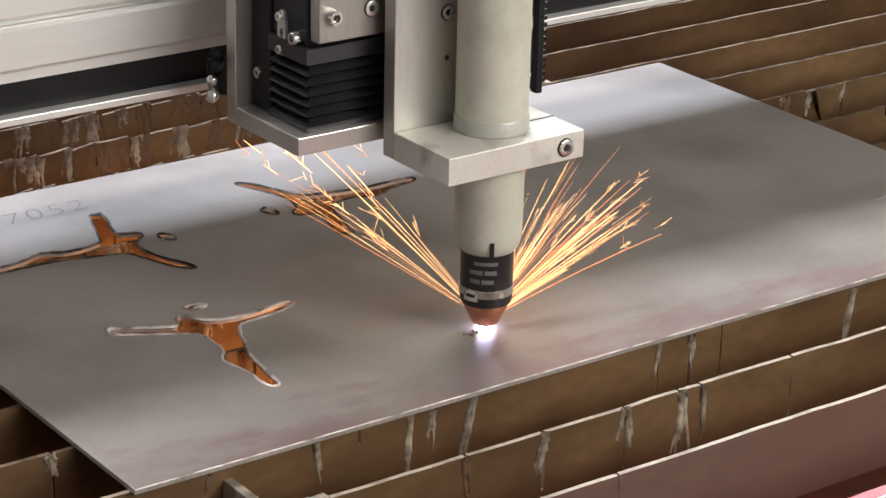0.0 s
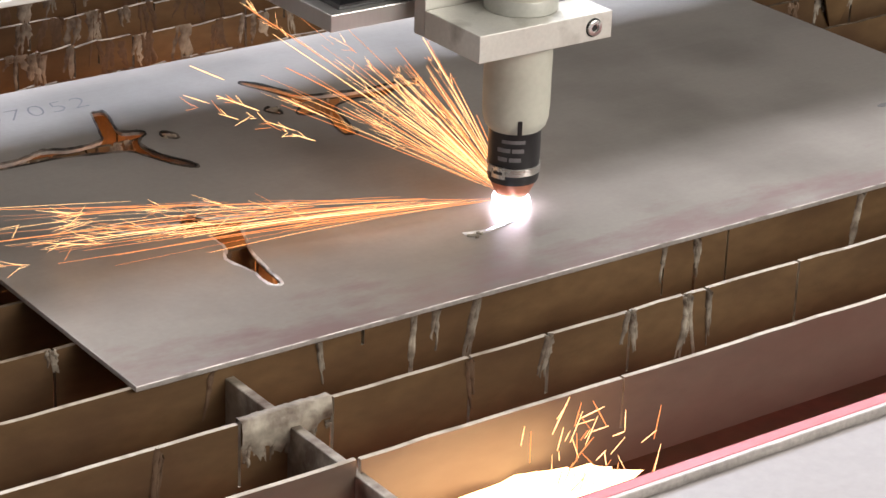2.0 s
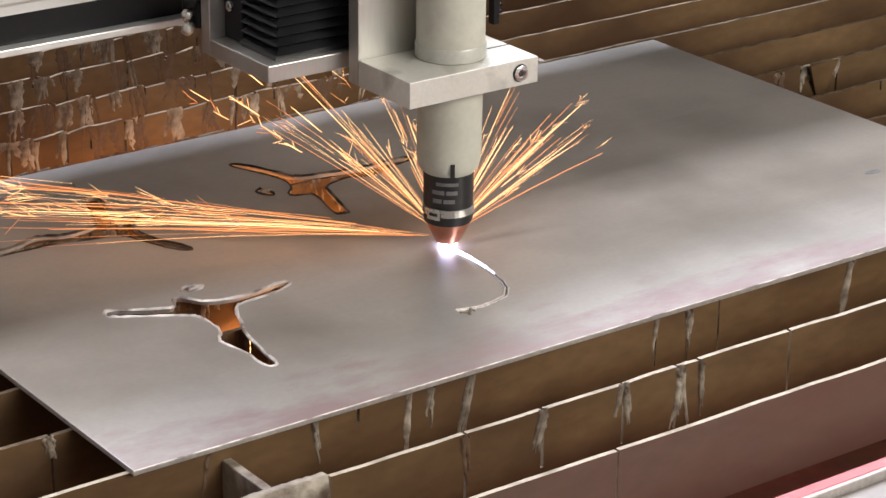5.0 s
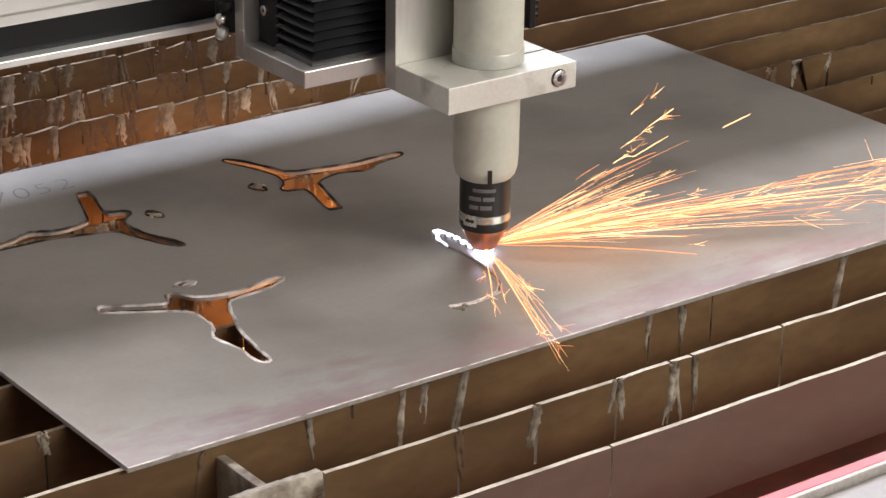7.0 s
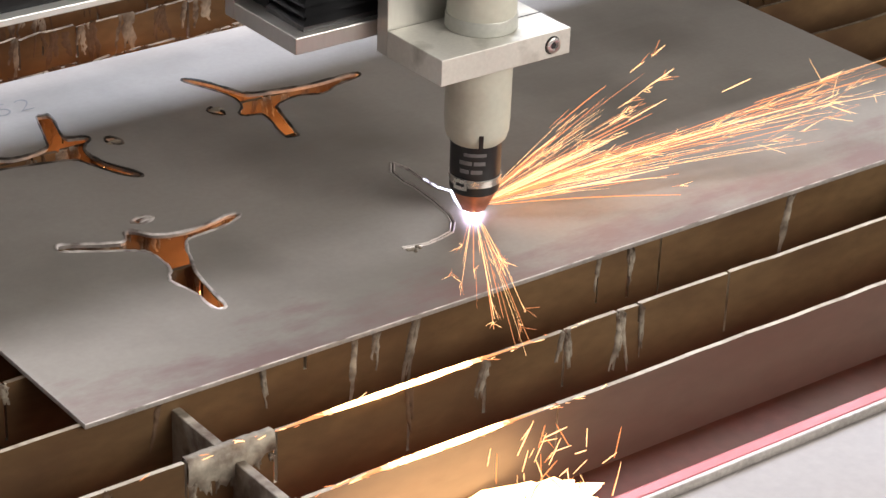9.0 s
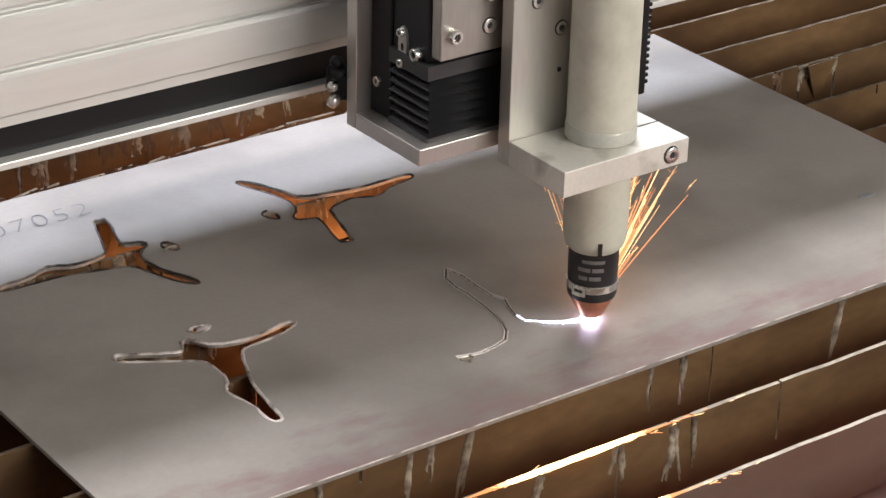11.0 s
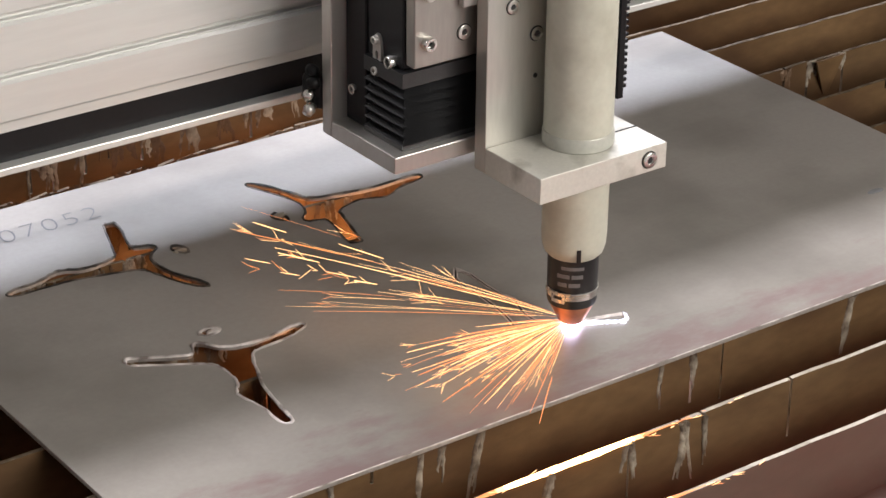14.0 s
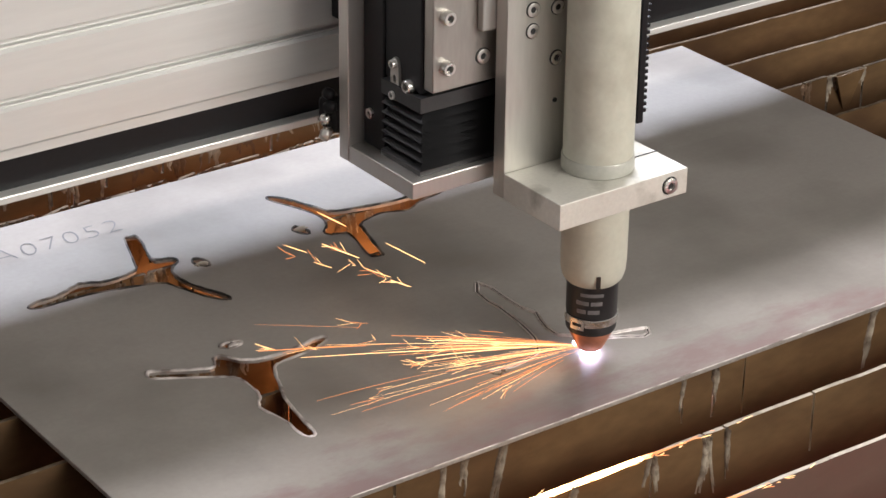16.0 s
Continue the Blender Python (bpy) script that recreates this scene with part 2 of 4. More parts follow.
# ---- cutting table ----
PITCH, FIRST = 0.0645, -0.1225
SLAT_TOP = -0.0035


def table():
    t = tagged(empty("cutting_table", pose(0, 0, -0.9)), "red painted steel cutting table with an open slat bed", "cutting table")
    up = 0.9

    def put(name, b, mat, label=""):
        ob = part(name, box(*b[:4], b[4] + up, b[5] + up, bevel=b[6] if len(b) > 6 else 0), mat, t, label)
        return ob

    put("tank_floor", (-0.8, 2.0, -0.2185, 1.05, -0.128, -0.12), M["tank"], "rust stained tank floor under the slats")
    put("front_rail", (-0.8, 2.0, -0.2285, -0.2185, -0.12, -0.0, 0.0015), M["red"], "glossy red front rail")
    put("rail_lip", (-0.8, 2.0, -0.232, -0.229, -0.03, 0.0012, 0.0006), M["edge"], "bare metal edge of the front rail")
    put("front_ledge", (-0.8, 2.0, -0.42, -0.2325, -0.012, -0.004, 0.001), M["ledge"], "wide grey ledge in front of the rail")
    put("front_panel", (-0.8, 2.0, -0.41, -0.40, -0.9, -0.012), M["red"])
    put("rear_panel", (-0.8, 2.0, 1.05, 1.06, -0.9, 0.0), M["red"])
    put("side_panel", (-0.81, -0.8, -0.41, 1.06, -0.9, 0.0), M["red"])
    put("side_panel", (2.0, 2.01, -0.41, 1.06, -0.9, 0.0), M["red"])
    for x in (-0.93, 2.011):
        put("guide_rail", (x, x + 0.118, -0.41, 1.06, -0.32, -0.262), M["red"])
    for x in (0.061, 0.661, 1.261, -0.539):
        put("cross_bar", (x - 0.003, x + 0.003, -0.218, 1.05, -0.075, -0.0125, 0.0008), M["slag"], "slag crusted cross bar")


def slag_drip(rng, width, length, flow, spread=0.0):
    """A frozen run of slag on the face of a slat, its top at the origin: ragged strands along -z, raised to -y."""
    bm = bmesh.new()
    rows = 9
    lean = rng.uniform(-0.22, 0.22)
    for s in range(rng.randint(3, 6)):
        x = rng.uniform(-0.5, 0.5) * width
        out = x * spread * rng.uniform(0.6, 1.4)
        w = width * rng.uniform(0.35, 0.8)
        reach = length * rng.uniform(0.35, 1.0)
        start = rng.uniform(0, 0.12) * length
        rings = []
        for i in range(rows):
            f = i / (rows - 1)
            x += rng.gauss(0, 0.06) * width
            half = w * (0.35 + 0.65 * math.sin(math.pi * min(1.0, 0.25 + 0.72 * f))) * rng.uniform(0.55, 1.3)
            d = flow * rng.uniform(0.5, 1.3) * (1 - 0.5 * f)
            cx, z = x + out * f + lean * reach * f, 0.0008 - start - reach * f
            rings.append([bm.verts.new((cx - half * 0.5, 0.0004, z)), bm.verts.new((cx + rng.uniform(-0.2, 0.2) * half, -d, z + rng.uniform(-1, 1) * 0.0008)), bm.verts.new((cx + half * 0.5, 0.0004, z))])
        for a, c in zip(rings, rings[1:]):
            for k in range(2):
                bm.faces.new((a[k], c[k], c[k + 1], a[k + 1]))
    return bm


def slat(y, index):
    rng = random.Random(100 + index)
    bm = bmesh.new()
    x, end, low = -0.78, 1.98, -0.058
    slits = list(KNOWN_SLITS.get(index, ()))
    worn = 0.35 <= y <= 1.0
    while x < end:
        x += rng.uniform(0.012, 0.05) if (worn and x < 0.6) or (2 < index < 8 and 0 < x < 0.5) else rng.uniform(0.15, 0.35) if index < 3 else rng.uniform(0.05, 0.16) if y < 0.2 or x < 0.5 else rng.uniform(0.25, 0.6)
        if all(abs(x - s) > 0.015 for s in slits):
            slits.append(x)
    slits = sorted(s for s in slits if -0.77 < s < 1.97)
    x = -0.78
    pieces = []
    # the blade: a row of tongues between slits, joined below
    for s in slits + [end]:
        deep = rng.uniform(0.032, 0.046) if s in KNOWN_SLITS.get(index, ()) else rng.uniform(0.006, 0.045)
        gap = rng.uniform(0.0006, 0.0014)
        a, b = x, s - gap
        top_shift = rng.uniform(-0.0016, 0.0) if not worn else rng.uniform(-0.005, 0.0)
        pieces.append((a, b, top_shift, rng.uniform(-0.0012, 0.0), deep, s + gap))
        x = s + gap
    front, back = [], []
    half = 0.0016
    top = []
    for a, b, ta, tb, deep, nxt in pieces:
        n = max(2, int((b - a) / 0.02))
        for i in range(n + 1):
            f = i / n
            wear = rng.uniform(-0.0006, 0.0003)
            top.append((a + (b - a) * f, SLAT_TOP + (ta * (1 - f) + tb * f if worn and a < 0.62 else max(ta, -0.0012) * 0.3) + wear))
        if nxt < end:
            top.append((b, SLAT_TOP - deep))
            top.append((nxt, SLAT_TOP - deep))
    # strips: each quad column from the top edge down to the foot
    for sy in (-half, half):
        row_t = [bm.verts.new((px, sy, pz)) for px, pz in top]
        row_b = [bm.verts.new((px, sy, low)) for px, pz in top]
        (front if sy < 0 else back).extend((row_t, row_b))
    for i in range(len(top) - 1):
        f1 = bm.faces.new((front[0][i], front[1][i], front[1][i + 1], front[0][i + 1])) if abs(top[i + 1][0] - top[i][0]) > 1e-7 else None
        f2 = bm.faces.new((back[0][i + 1], back[1][i + 1], back[1][i], back[0][i])) if f1 else None
        f3 = bm.faces.new((front[0][i], front[0][i + 1], back[0][i + 1], back[0][i]))
        f3.material_index = 1
    # the first three slats get a much paler tan top edge than the rest
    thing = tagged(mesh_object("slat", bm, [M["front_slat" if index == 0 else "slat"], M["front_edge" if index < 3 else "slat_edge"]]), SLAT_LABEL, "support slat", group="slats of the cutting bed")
    thing.location = (0, y, 0)
    drips = [(s, rng.uniform(0.005, 0.010), rng.uniform(0.022, 0.048)) for s in KNOWN_DRIPS.get(index, ())]
    for s in slits:
        if -0.3 < s < 1.2 and rng.random() < (0.75 if worn and s < 0.6 else 0.8 if 2 < index < 8 and s < 0.5 else 0.3):
            drips.append((s + rng.uniform(-0.004, 0.004), rng.uniform(0.003, 0.009), rng.uniform(0.012, 0.045)))
    if worn:
        s = -0.1
        while s < 0.62:
            s += rng.uniform(0.012, 0.04)
            drips.append((s, rng.uniform(0.006, 0.012), rng.uniform(0.018, 0.05)))
    if 2 < index < 8:
        s = 0.03
        while s < 0.40:
            s += rng.uniform(0.007, 0.019)
            drips.append((s, rng.uniform(0.003, 0.008), rng.uniform(0.012, 0.05)))
    for s, w, l in drips:
        fan = worn and s < 0.6 and rng.random() < 0.6
        if fan:
            bm = slag_drip(rng, w * 1.3, l, rng.uniform(0.0008, 0.0014), 1.0)
        elif index < 3:
            bm = slag_drip(rng, w * 0.62, l * 1.15, rng.uniform(0.0020, 0.0034))
        else:
            bm = slag_drip(rng, w * 1.2, l, rng.uniform(0.0014, 0.0026))
        pale = rng.random() < (0.45 if worn else 0.75 if index < 3 else 0.5)
        ob = part("slag_drip", bm, M["slag"] if pale else M["dark_slag"], thing, "frozen pale grey slag run" if pale else "frozen dark burnt slag run", smooth=True)
        tagged(ob, kind="stuff")
        ob.location = (s, -half, SLAT_TOP)
    if index == 7:
        bm = bmesh.new()
        front = [bm.verts.new(p) for p in ((0.815, -0.009, 0.001), (0.850, -0.006, 0.0005), (0.838, -0.0022, -0.033), (0.832, -0.0022, -0.034))]
        rear = [bm.verts.new((v.co.x, v.co.y + 0.0022, v.co.z)) for v in front]
        bm.faces.new(front[::-1])
        bm.faces.new(rear)
        for k in range(4):
            bm.faces.new((front[k], front[(k + 1) % 4], rear[(k + 1) % 4], rear[k]))
        bmesh.ops.recalc_face_normals(bm, faces=bm.faces[:])
        part("bent_tongue", bm, M["slat"], thing, "torn tongue bent out of the slat").location.z = SLAT_TOP
    return thing


SLAT_LABEL = "scorched brown steel support slat with notched top edge"
KNOWN_SLITS = {7: (0.785, 0.812, 0.853), 1: (0.028, 0.086, 0.178, 0.2335, 0.294, 0.336, 0.428), 2: (0.375, 0.4015, 0.428), 0: (0.06,)}
KNOWN_DRIPS = {1: (-0.02, 0.178, 0.2335, 0.291, 0.297, 0.3365, 0.338), 2: (0.05, 0.118, 0.186, 0.201, 0.230, 0.375, 0.4015, 0.545)}


def slag_crust():
    """The broad crust that has run over the top of one slat."""
    rng = random.Random(7)
    bm = bmesh.new()
    cols = 22
    grid = []
    for i in range(cols + 1):
        f = i / cols
        x = 0.0285 + 0.056 * f
        hang = (0.017 + 0.005 * math.sin(5 * f)) * (0.75 + 0.5 * rng.random()) * (1.0 if f < 0.45 else 1.25)
        thick = 0.0022 + 0.0012 * rng.random()
        pts = [(x, 0.0035, -0.006), (x, 0.003, 0.0012 + 0.0008 * rng.random()), (x, -0.002 - thick * 0.4, 0.0014 + 0.001 * rng.random()),
               (x, -0.0018 - thick, -hang * 0.35), (x, -0.0018 - thick * 0.8, -hang * 0.75), (x, -0.0012, -hang)]
        grid.append([bm.verts.new(p) for p in pts])
    for a, b in zip(grid, grid[1:]):
        for k in range(5):
            bm.faces.new((a[k], a[k + 1], b[k + 1], b[k]))
    ob = tagged(mesh_object("slag_crust", bm, M["slag"], smooth=True), "pale grey crust of slag run over a slat edge", "slag")
    ob.location = (0, FIRST + PITCH, SLAT_TOP)
    for k in range(7):
        d = part("drip", slag_drip(rng, rng.uniform(0.003, 0.006), rng.uniform(0.006, 0.018), 0.002), M["slag"], ob, smooth=True)
        tagged(d, kind="stuff")
        d.location = (0.034 + 0.008 * k, -0.0016, -0.013)


# ---- the sheet with its cut-outs ----
FIGURE = [(-51, 6), (-47, 11), (-10, -12), (-5, -4), (-3, 2), (4, 3), (12, -13), (30, -19), (50, -17), (74, -12), (77, -19), (60, -26), (32, -29), (25, -30),
          (17, -48), (7, -74), (3, -100), (1, -119), (-4, -124), (-9, -117), (-7, -93), (-13, -75), (-10, -67), (-2, -57), (-2, -37), (-5, -28), (-12, -24), (-46, -3), (-52, 0)]


def turned(points, x, y, ux, uy, vx, vy):
    """The outline, in millimetres, laid on the sheet at x, y along the two axes u and v."""
    return [(x + (px * ux + py * vx) * 0.000967, y + (px * uy + py * vy) * 0.000967) for px, py in points]


# place and axes of each cut figure
FIGURES = [(0.138, 0.189, 1.0, 0.0, 0.0, 1.0), (0.1857, 0.3296, 0.232, -0.991, 0.975, 0.117), (0.2990, 0.3038, -0.263, 1.015, -0.928, -0.171)]


def sheet():
    loops = [[(0, 0), (0.751, 0), (0.751, 0.444), (0, 0.444)]]
    rng = random.Random(3)
    for place in FIGURES:
        loops.append(turned([(px + rng.uniform(-0.3, 0.3), py + rng.uniform(-0.3, 0.3)) for px, py in rounded(FIGURE, 2)], *place))
        oval = [(17 + 8 * math.cos(k * math.pi / 7), 11 + 5 * math.sin(k * math.pi / 7)) for k in range(14)]
        loops.append(turned([(px + rng.uniform(-0.5, 0.5), py + rng.uniform(-0.5, 0.5)) for px, py in oval], *place))
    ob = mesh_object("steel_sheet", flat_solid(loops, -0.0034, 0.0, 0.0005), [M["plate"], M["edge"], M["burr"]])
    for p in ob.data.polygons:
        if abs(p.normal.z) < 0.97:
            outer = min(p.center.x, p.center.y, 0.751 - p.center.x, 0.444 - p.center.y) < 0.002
            # brighter colour on the front edge's top bevel only, plain cut steel elsewhere
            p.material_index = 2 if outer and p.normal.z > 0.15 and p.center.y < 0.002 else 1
    tagged(ob, "dull grey steel sheet with cut figures, lying on the slats", "steel sheet")
    # dross rims round the cut-outs
    for i, loop in enumerate(loops[1:]):
        bm = bmesh.new()
        rings = []
        for k, (x, y) in enumerate(loop):
            ax, ay = loop[k - 1]
            bx, by = loop[(k + 1) % len(loop)]
            t = Vector((bx - ax, by - ay, 0)).normalized()
            nrm = Vector((t.y, -t.x, 0))
            w, h = rng.uniform(0.0008, 0.0017) * (1.0 if i < 2 else 0.9), rng.uniform(0.0006, 0.0014)
            c = Vector((x, y, 0))
            rings.append([bm.verts.new(c + nrm * w - Vector((0, 0, 0.0004))), bm.verts.new(c + Vector((0, 0, h))), bm.verts.new(c - nrm * w - Vector((0, 0, 0.0004)))])
        for a, b in zip(rings, rings[1:] + rings[:1]):
            for k in range(2):
                bm.faces.new((a[k], a[k + 1], b[k + 1], b[k]))
        part("cut_edge", bm, M["burr"] if i < 2 else M["rim"], ob, "bright uneven burr along the cut edge" if i < 2 else "scorched uneven burr along the cut edge", smooth=True)
    # half-molten slugs left in the small ovals
    for place in FIGURES:
        bm = bmesh.new()
        bmesh.ops.create_icosphere(bm, subdivisions=3, radius=1)
        for v in bm.verts:
            k = 1 + 0.35 * noise.noise(v.co * 2.1 + Vector(place[:3]) * 9)
            v.co = Vector((v.co.x * 0.0055 * k, v.co.y * 0.0032 * k, v.co.z * 0.0022 * k))
        x, y = turned([(19, 9)], *place)[0]
        part("slug", bm, M["burr"] if place is FIGURES[0] else M["slag"], ob, "half molten slug stuck in the oval", smooth=True).location = (x, y, -0.0006)
    # marker writing
    curve = bpy.data.curves.new("marker", "FONT")
    curve.body, curve.size, curve.shear, curve.space_character, curve.offset = "A07052", 0.029, 0.18, 1.14, -0.0007
    tmp = bpy.data.objects.new("marker", curve)
    scene.collection.objects.link(tmp)
    data = bpy.data.meshes.new_from_object(tmp.evaluated_get(bpy.context.evaluated_depsgraph_get()))
    bpy.data.objects.remove(tmp)
    data.materials.append(M["ink"])
    text = new("marker_writing", data)
    text.parent = ob
    text["label"] = "faint hand written marker number"
    text.matrix_basis = pose(0.080, 0.391, 0.0004)
    # pierce point of the new cut
    bm = bmesh.new()
    for k in range(9):
        bmesh.ops.create_icosphere(bm, subdivisions=1, radius=rng.uniform(0.0009, 0.0018), matrix=Matrix.Translation((rng.gauss(0, 0.003), rng.gauss(0, 0.002), 0.0004)))
    part("pierce_spatter", bm, M["slag"], ob, "spatter round the pierce point", smooth=True).location = (0.2745, 0.0687, 0)
    # stray dark marks
    for x, y in ((0.669, 0.107),):
        bm = lathe([(0.006, 0), (0.0055, 0.0004)], 14, Matrix.Diagonal((1.3, 0.5, 1, 1)))
        m = part("burn_mark", bm, M["ink"], ob, "small dark burn mark")
        m.location = (x, y, 0.0001)
    return ob


# ---- gantry, carriage and torch, all built round the torch axis at x = y = 0 ----
def bolt(parent, at, normal, r=0.0048, depth=0.004, washer=False):
    turn = Vector(normal).to_track_quat("Z", "Y").to_matrix().to_4x4()
    m = Matrix.Translation(at) @ turn
    head = smooth_by_angle(part("bolt", lathe([(r, 0), (r, depth * 0.85), (r * 0.9, depth), (r * 0.55, depth), (r * 0.5, depth * 0.45)], 20, m), M["bolt"], parent, "zinc socket head bolt"))
    part("socket", lathe([(r * 0.48, depth * 0.46), (r * 0.47, depth * 0.5)], 6, m), M["hole"], head)
    if washer:
        part("counterbore", lathe([(r * 1.14, 0), (r * 1.14, 0.0003)], 20, m), M["hole"], parent)
    return head


def beam():
    g = tagged(empty("gantry_beam"), "wide silver aluminium gantry beam with slots over a black rail", "gantry beam")
    x0, x1, y0, y1 = -1.0, 2.2, 0.165, 0.39
    outline = [(y1, 0.154), (y0 + 0.006, 0.154), (y0 + 0.006, 0.1605), (y0 + 0.001, 0.1625), (y0, 0.164)]
    for k in range(3):
        z = 0.1895 + 0.037 * k
        outline += [(y0, z - 0.0022), (y0 + 0.002, z - 0.0004), (y0 + 0.0035, z - 0.0004), (y0 + 0.0035, z + 0.0006), (y0 + 0.008, z + 0.0006), (y0 + 0.008, z + 0.0042),
                    (y0 + 0.0015, z + 0.0046), (y0, z + 0.0066)]
    outline += [(y0, 0.288), (y0 + 0.002, 0.29), (y1, 0.29)]
    bm = bmesh.new()
    a = [bm.verts.new((x0, y, z)) for y, z in outline]
    b = [bm.verts.new((x1, y, z)) for y, z in outline]
    for i in range(len(outline)):
        j = (i + 1) % len(outline)
        bm.faces.new((a[i], b[i], b[j], a[j]))
    bm.faces.new(a[::-1])
    bm.faces.new(b)
    bmesh.ops.recalc_face_normals(bm, faces=bm.faces[:])
    part("extrusion", bm, M["beam"], g, "silver anodised slotted extrusion")
    part("rail_cover", box(x0, x1, y0 + 0.006, y1 - 0.01, 0.1347, 0.1538), M["black"], g, "matt black rail under the beam")
    part("bottom_lip", box(x0, x1, y0 - 0.003, y1, 0.1295, 0.1345, 0.0008), M["beam"], g, "thin bright lip along the bottom")
    for x in (-0.92, 2.03):
        part("side_post", box(x, x + 0.09, y0 + 0.02, y1 - 0.02, -0.26, 0.1293, 0.004), M["red"], g, "red painted side post")
    for x in (-0.45, -0.3, -0.15, 0.35, 0.5):
        bolt(g, (x, y0 + 0.006, 0.144), (0, -1, 0), 0.003, 0.002)
    return g


def carriage():
    c = tagged(empty("lift_carriage"), "black and bare aluminium lift carriage with bellows", "torch lifter")
    L = -0.113
    part("back_plate", box(L, 0.02, 0.111, 0.1215, 0.123, 0.45, 0.0008), M["alu"], c, "milled aluminium back plate")
    part("slide_block", box(-0.09, 0.0, 0.1217, 0.1648, 0.20, 0.28, 0.001), M["black"], c, "black guide block on the beam")
    part("bottom_plate", box(L, -0.006, 0.040, 0.1108, 0.123, 0.1344, 0.0008), M["alu"], c, "milled aluminium bottom plate")
    part("guide_body", box(L + 0.0115, 0.0, 0.0885, 0.1108, 0.1346, 0.45, 0.001), M["black"], c, "matt black guide body")
    part("slide_body", box(L + 0.013, 0.0, 0.050, 0.0883, 0.1865, 0.45, 0.001), M["black"], c, "matt black slide body")
    bm = bmesh.new()
    rings = []
    folds = 8
    zs = [0.1346 + (0.186 - 0.1346) * i / (2 * folds) for i in range(2 * folds + 1)]
    for i, z in enumerate(zs):
        d = 0.0 if i % 2 else 0.0075
        e = 0.0 if i < 2 or i > 2 * folds - 3 else d
        rings.append([bm.verts.new(v) for v in ((L + 0.0095 + e, 0.0455 + e, z), (-0.002, 0.0455 + e, z), (-0.002, 0.088, z), (L + 0.0095 + e, 0.088, z))])
    for a, b in zip(rings, rings[1:]):
        for k in range(4):
            bm.faces.new((a[k], a[(k + 1) % 4], b[(k + 1) % 4], b[k]))
    bm.faces.new(rings[0][::-1])
    bm.faces.new(rings[-1])
    part("bellows", bm, M["rubber"], c, "folded black rubber bellows")
    # steel block that joins slide and torch bracket
    part("steel_block", box(-0.0985, -0.004, 0.040, 0.0498, 0.190, 0.45, 0.001), M["steel"], c, "ground steel connecting block")
    part("cover_block", box(-0.066, -0.004, 0.0341, 0.0398, 0.225, 0.45, 0.001), M["alu"], c, "lighter aluminium cover block")
    for x, z in ((-0.0893, 0.2057), (-0.0893, 0.238)):
        bolt(c, (x, 0.040, z), (0, -1, 0), 0.0046, 0.005)
    bolt(c, (-0.0614, 0.040, 0.207), (0, -1, 0), 0.0048, 0.0015, True)
    # slotted strap on the side
    strap = part("strap", flat_solid([rounded([(-0.0045, -0.014), (0.0045, -0.014), (0.0045, 0.014), (-0.0045, 0.014)], 2),
                                      [(0.0018 * math.cos(k * 0.785), 0.003 * math.sin(k * 0.785)) for k in range(8)]], 0, 0.002), M["alu"], c, "small slotted aluminium strap")
    strap.matrix_basis = Matrix.Translation((L + 0.013, 0.0757, 0.189)) @ Matrix(((0, 0, -1, 0), (-1, 0, 0, 0), (0, 1, 0, 0), (0, 0, 0, 1)))
    bolt(c, (L + 0.011, 0.0757, 0.1787), (-1, 0, 0), 0.0028, 0.003)
    bolt(c, (L + 0.011, 0.0757, 0.1993), (-1, 0, 0), 0.0028, 0.003)
    bolt(c, (L + 0.013, 0.0604, 0.1893), (-1, 0, 0), 0.0042, 0.005)
    bolt(c, (L + 0.0115, 0.1025, 0.157), (-1, 0, 0), 0.0034, 0.002)
    # hose with fittings between beam and carriage
    for k, (dy, dz) in enumerate(((0.126, 0.139), (0.130, 0.147), (0.127, 0.156), (0.131, 0.163))):
        part("fitting", lathe([(0.0032, -0.004), (0.0042, 0), (0.003, 0.004)], 10, Matrix.Translation((L - 0.007 + 0.002 * k, dy, dz)) @ Euler((0.6 * k, 0.9, 0.4)).to_matrix().to_4x4()),
             M["bolt"] if k < 2 else M["black"], c, smooth=True)
    part("cable_duct", box(L - 0.002, L + 0.012, 0.1225, 0.145, 0.137, 0.158, 0.004), M["black"], c, "black cable guide")
    return c


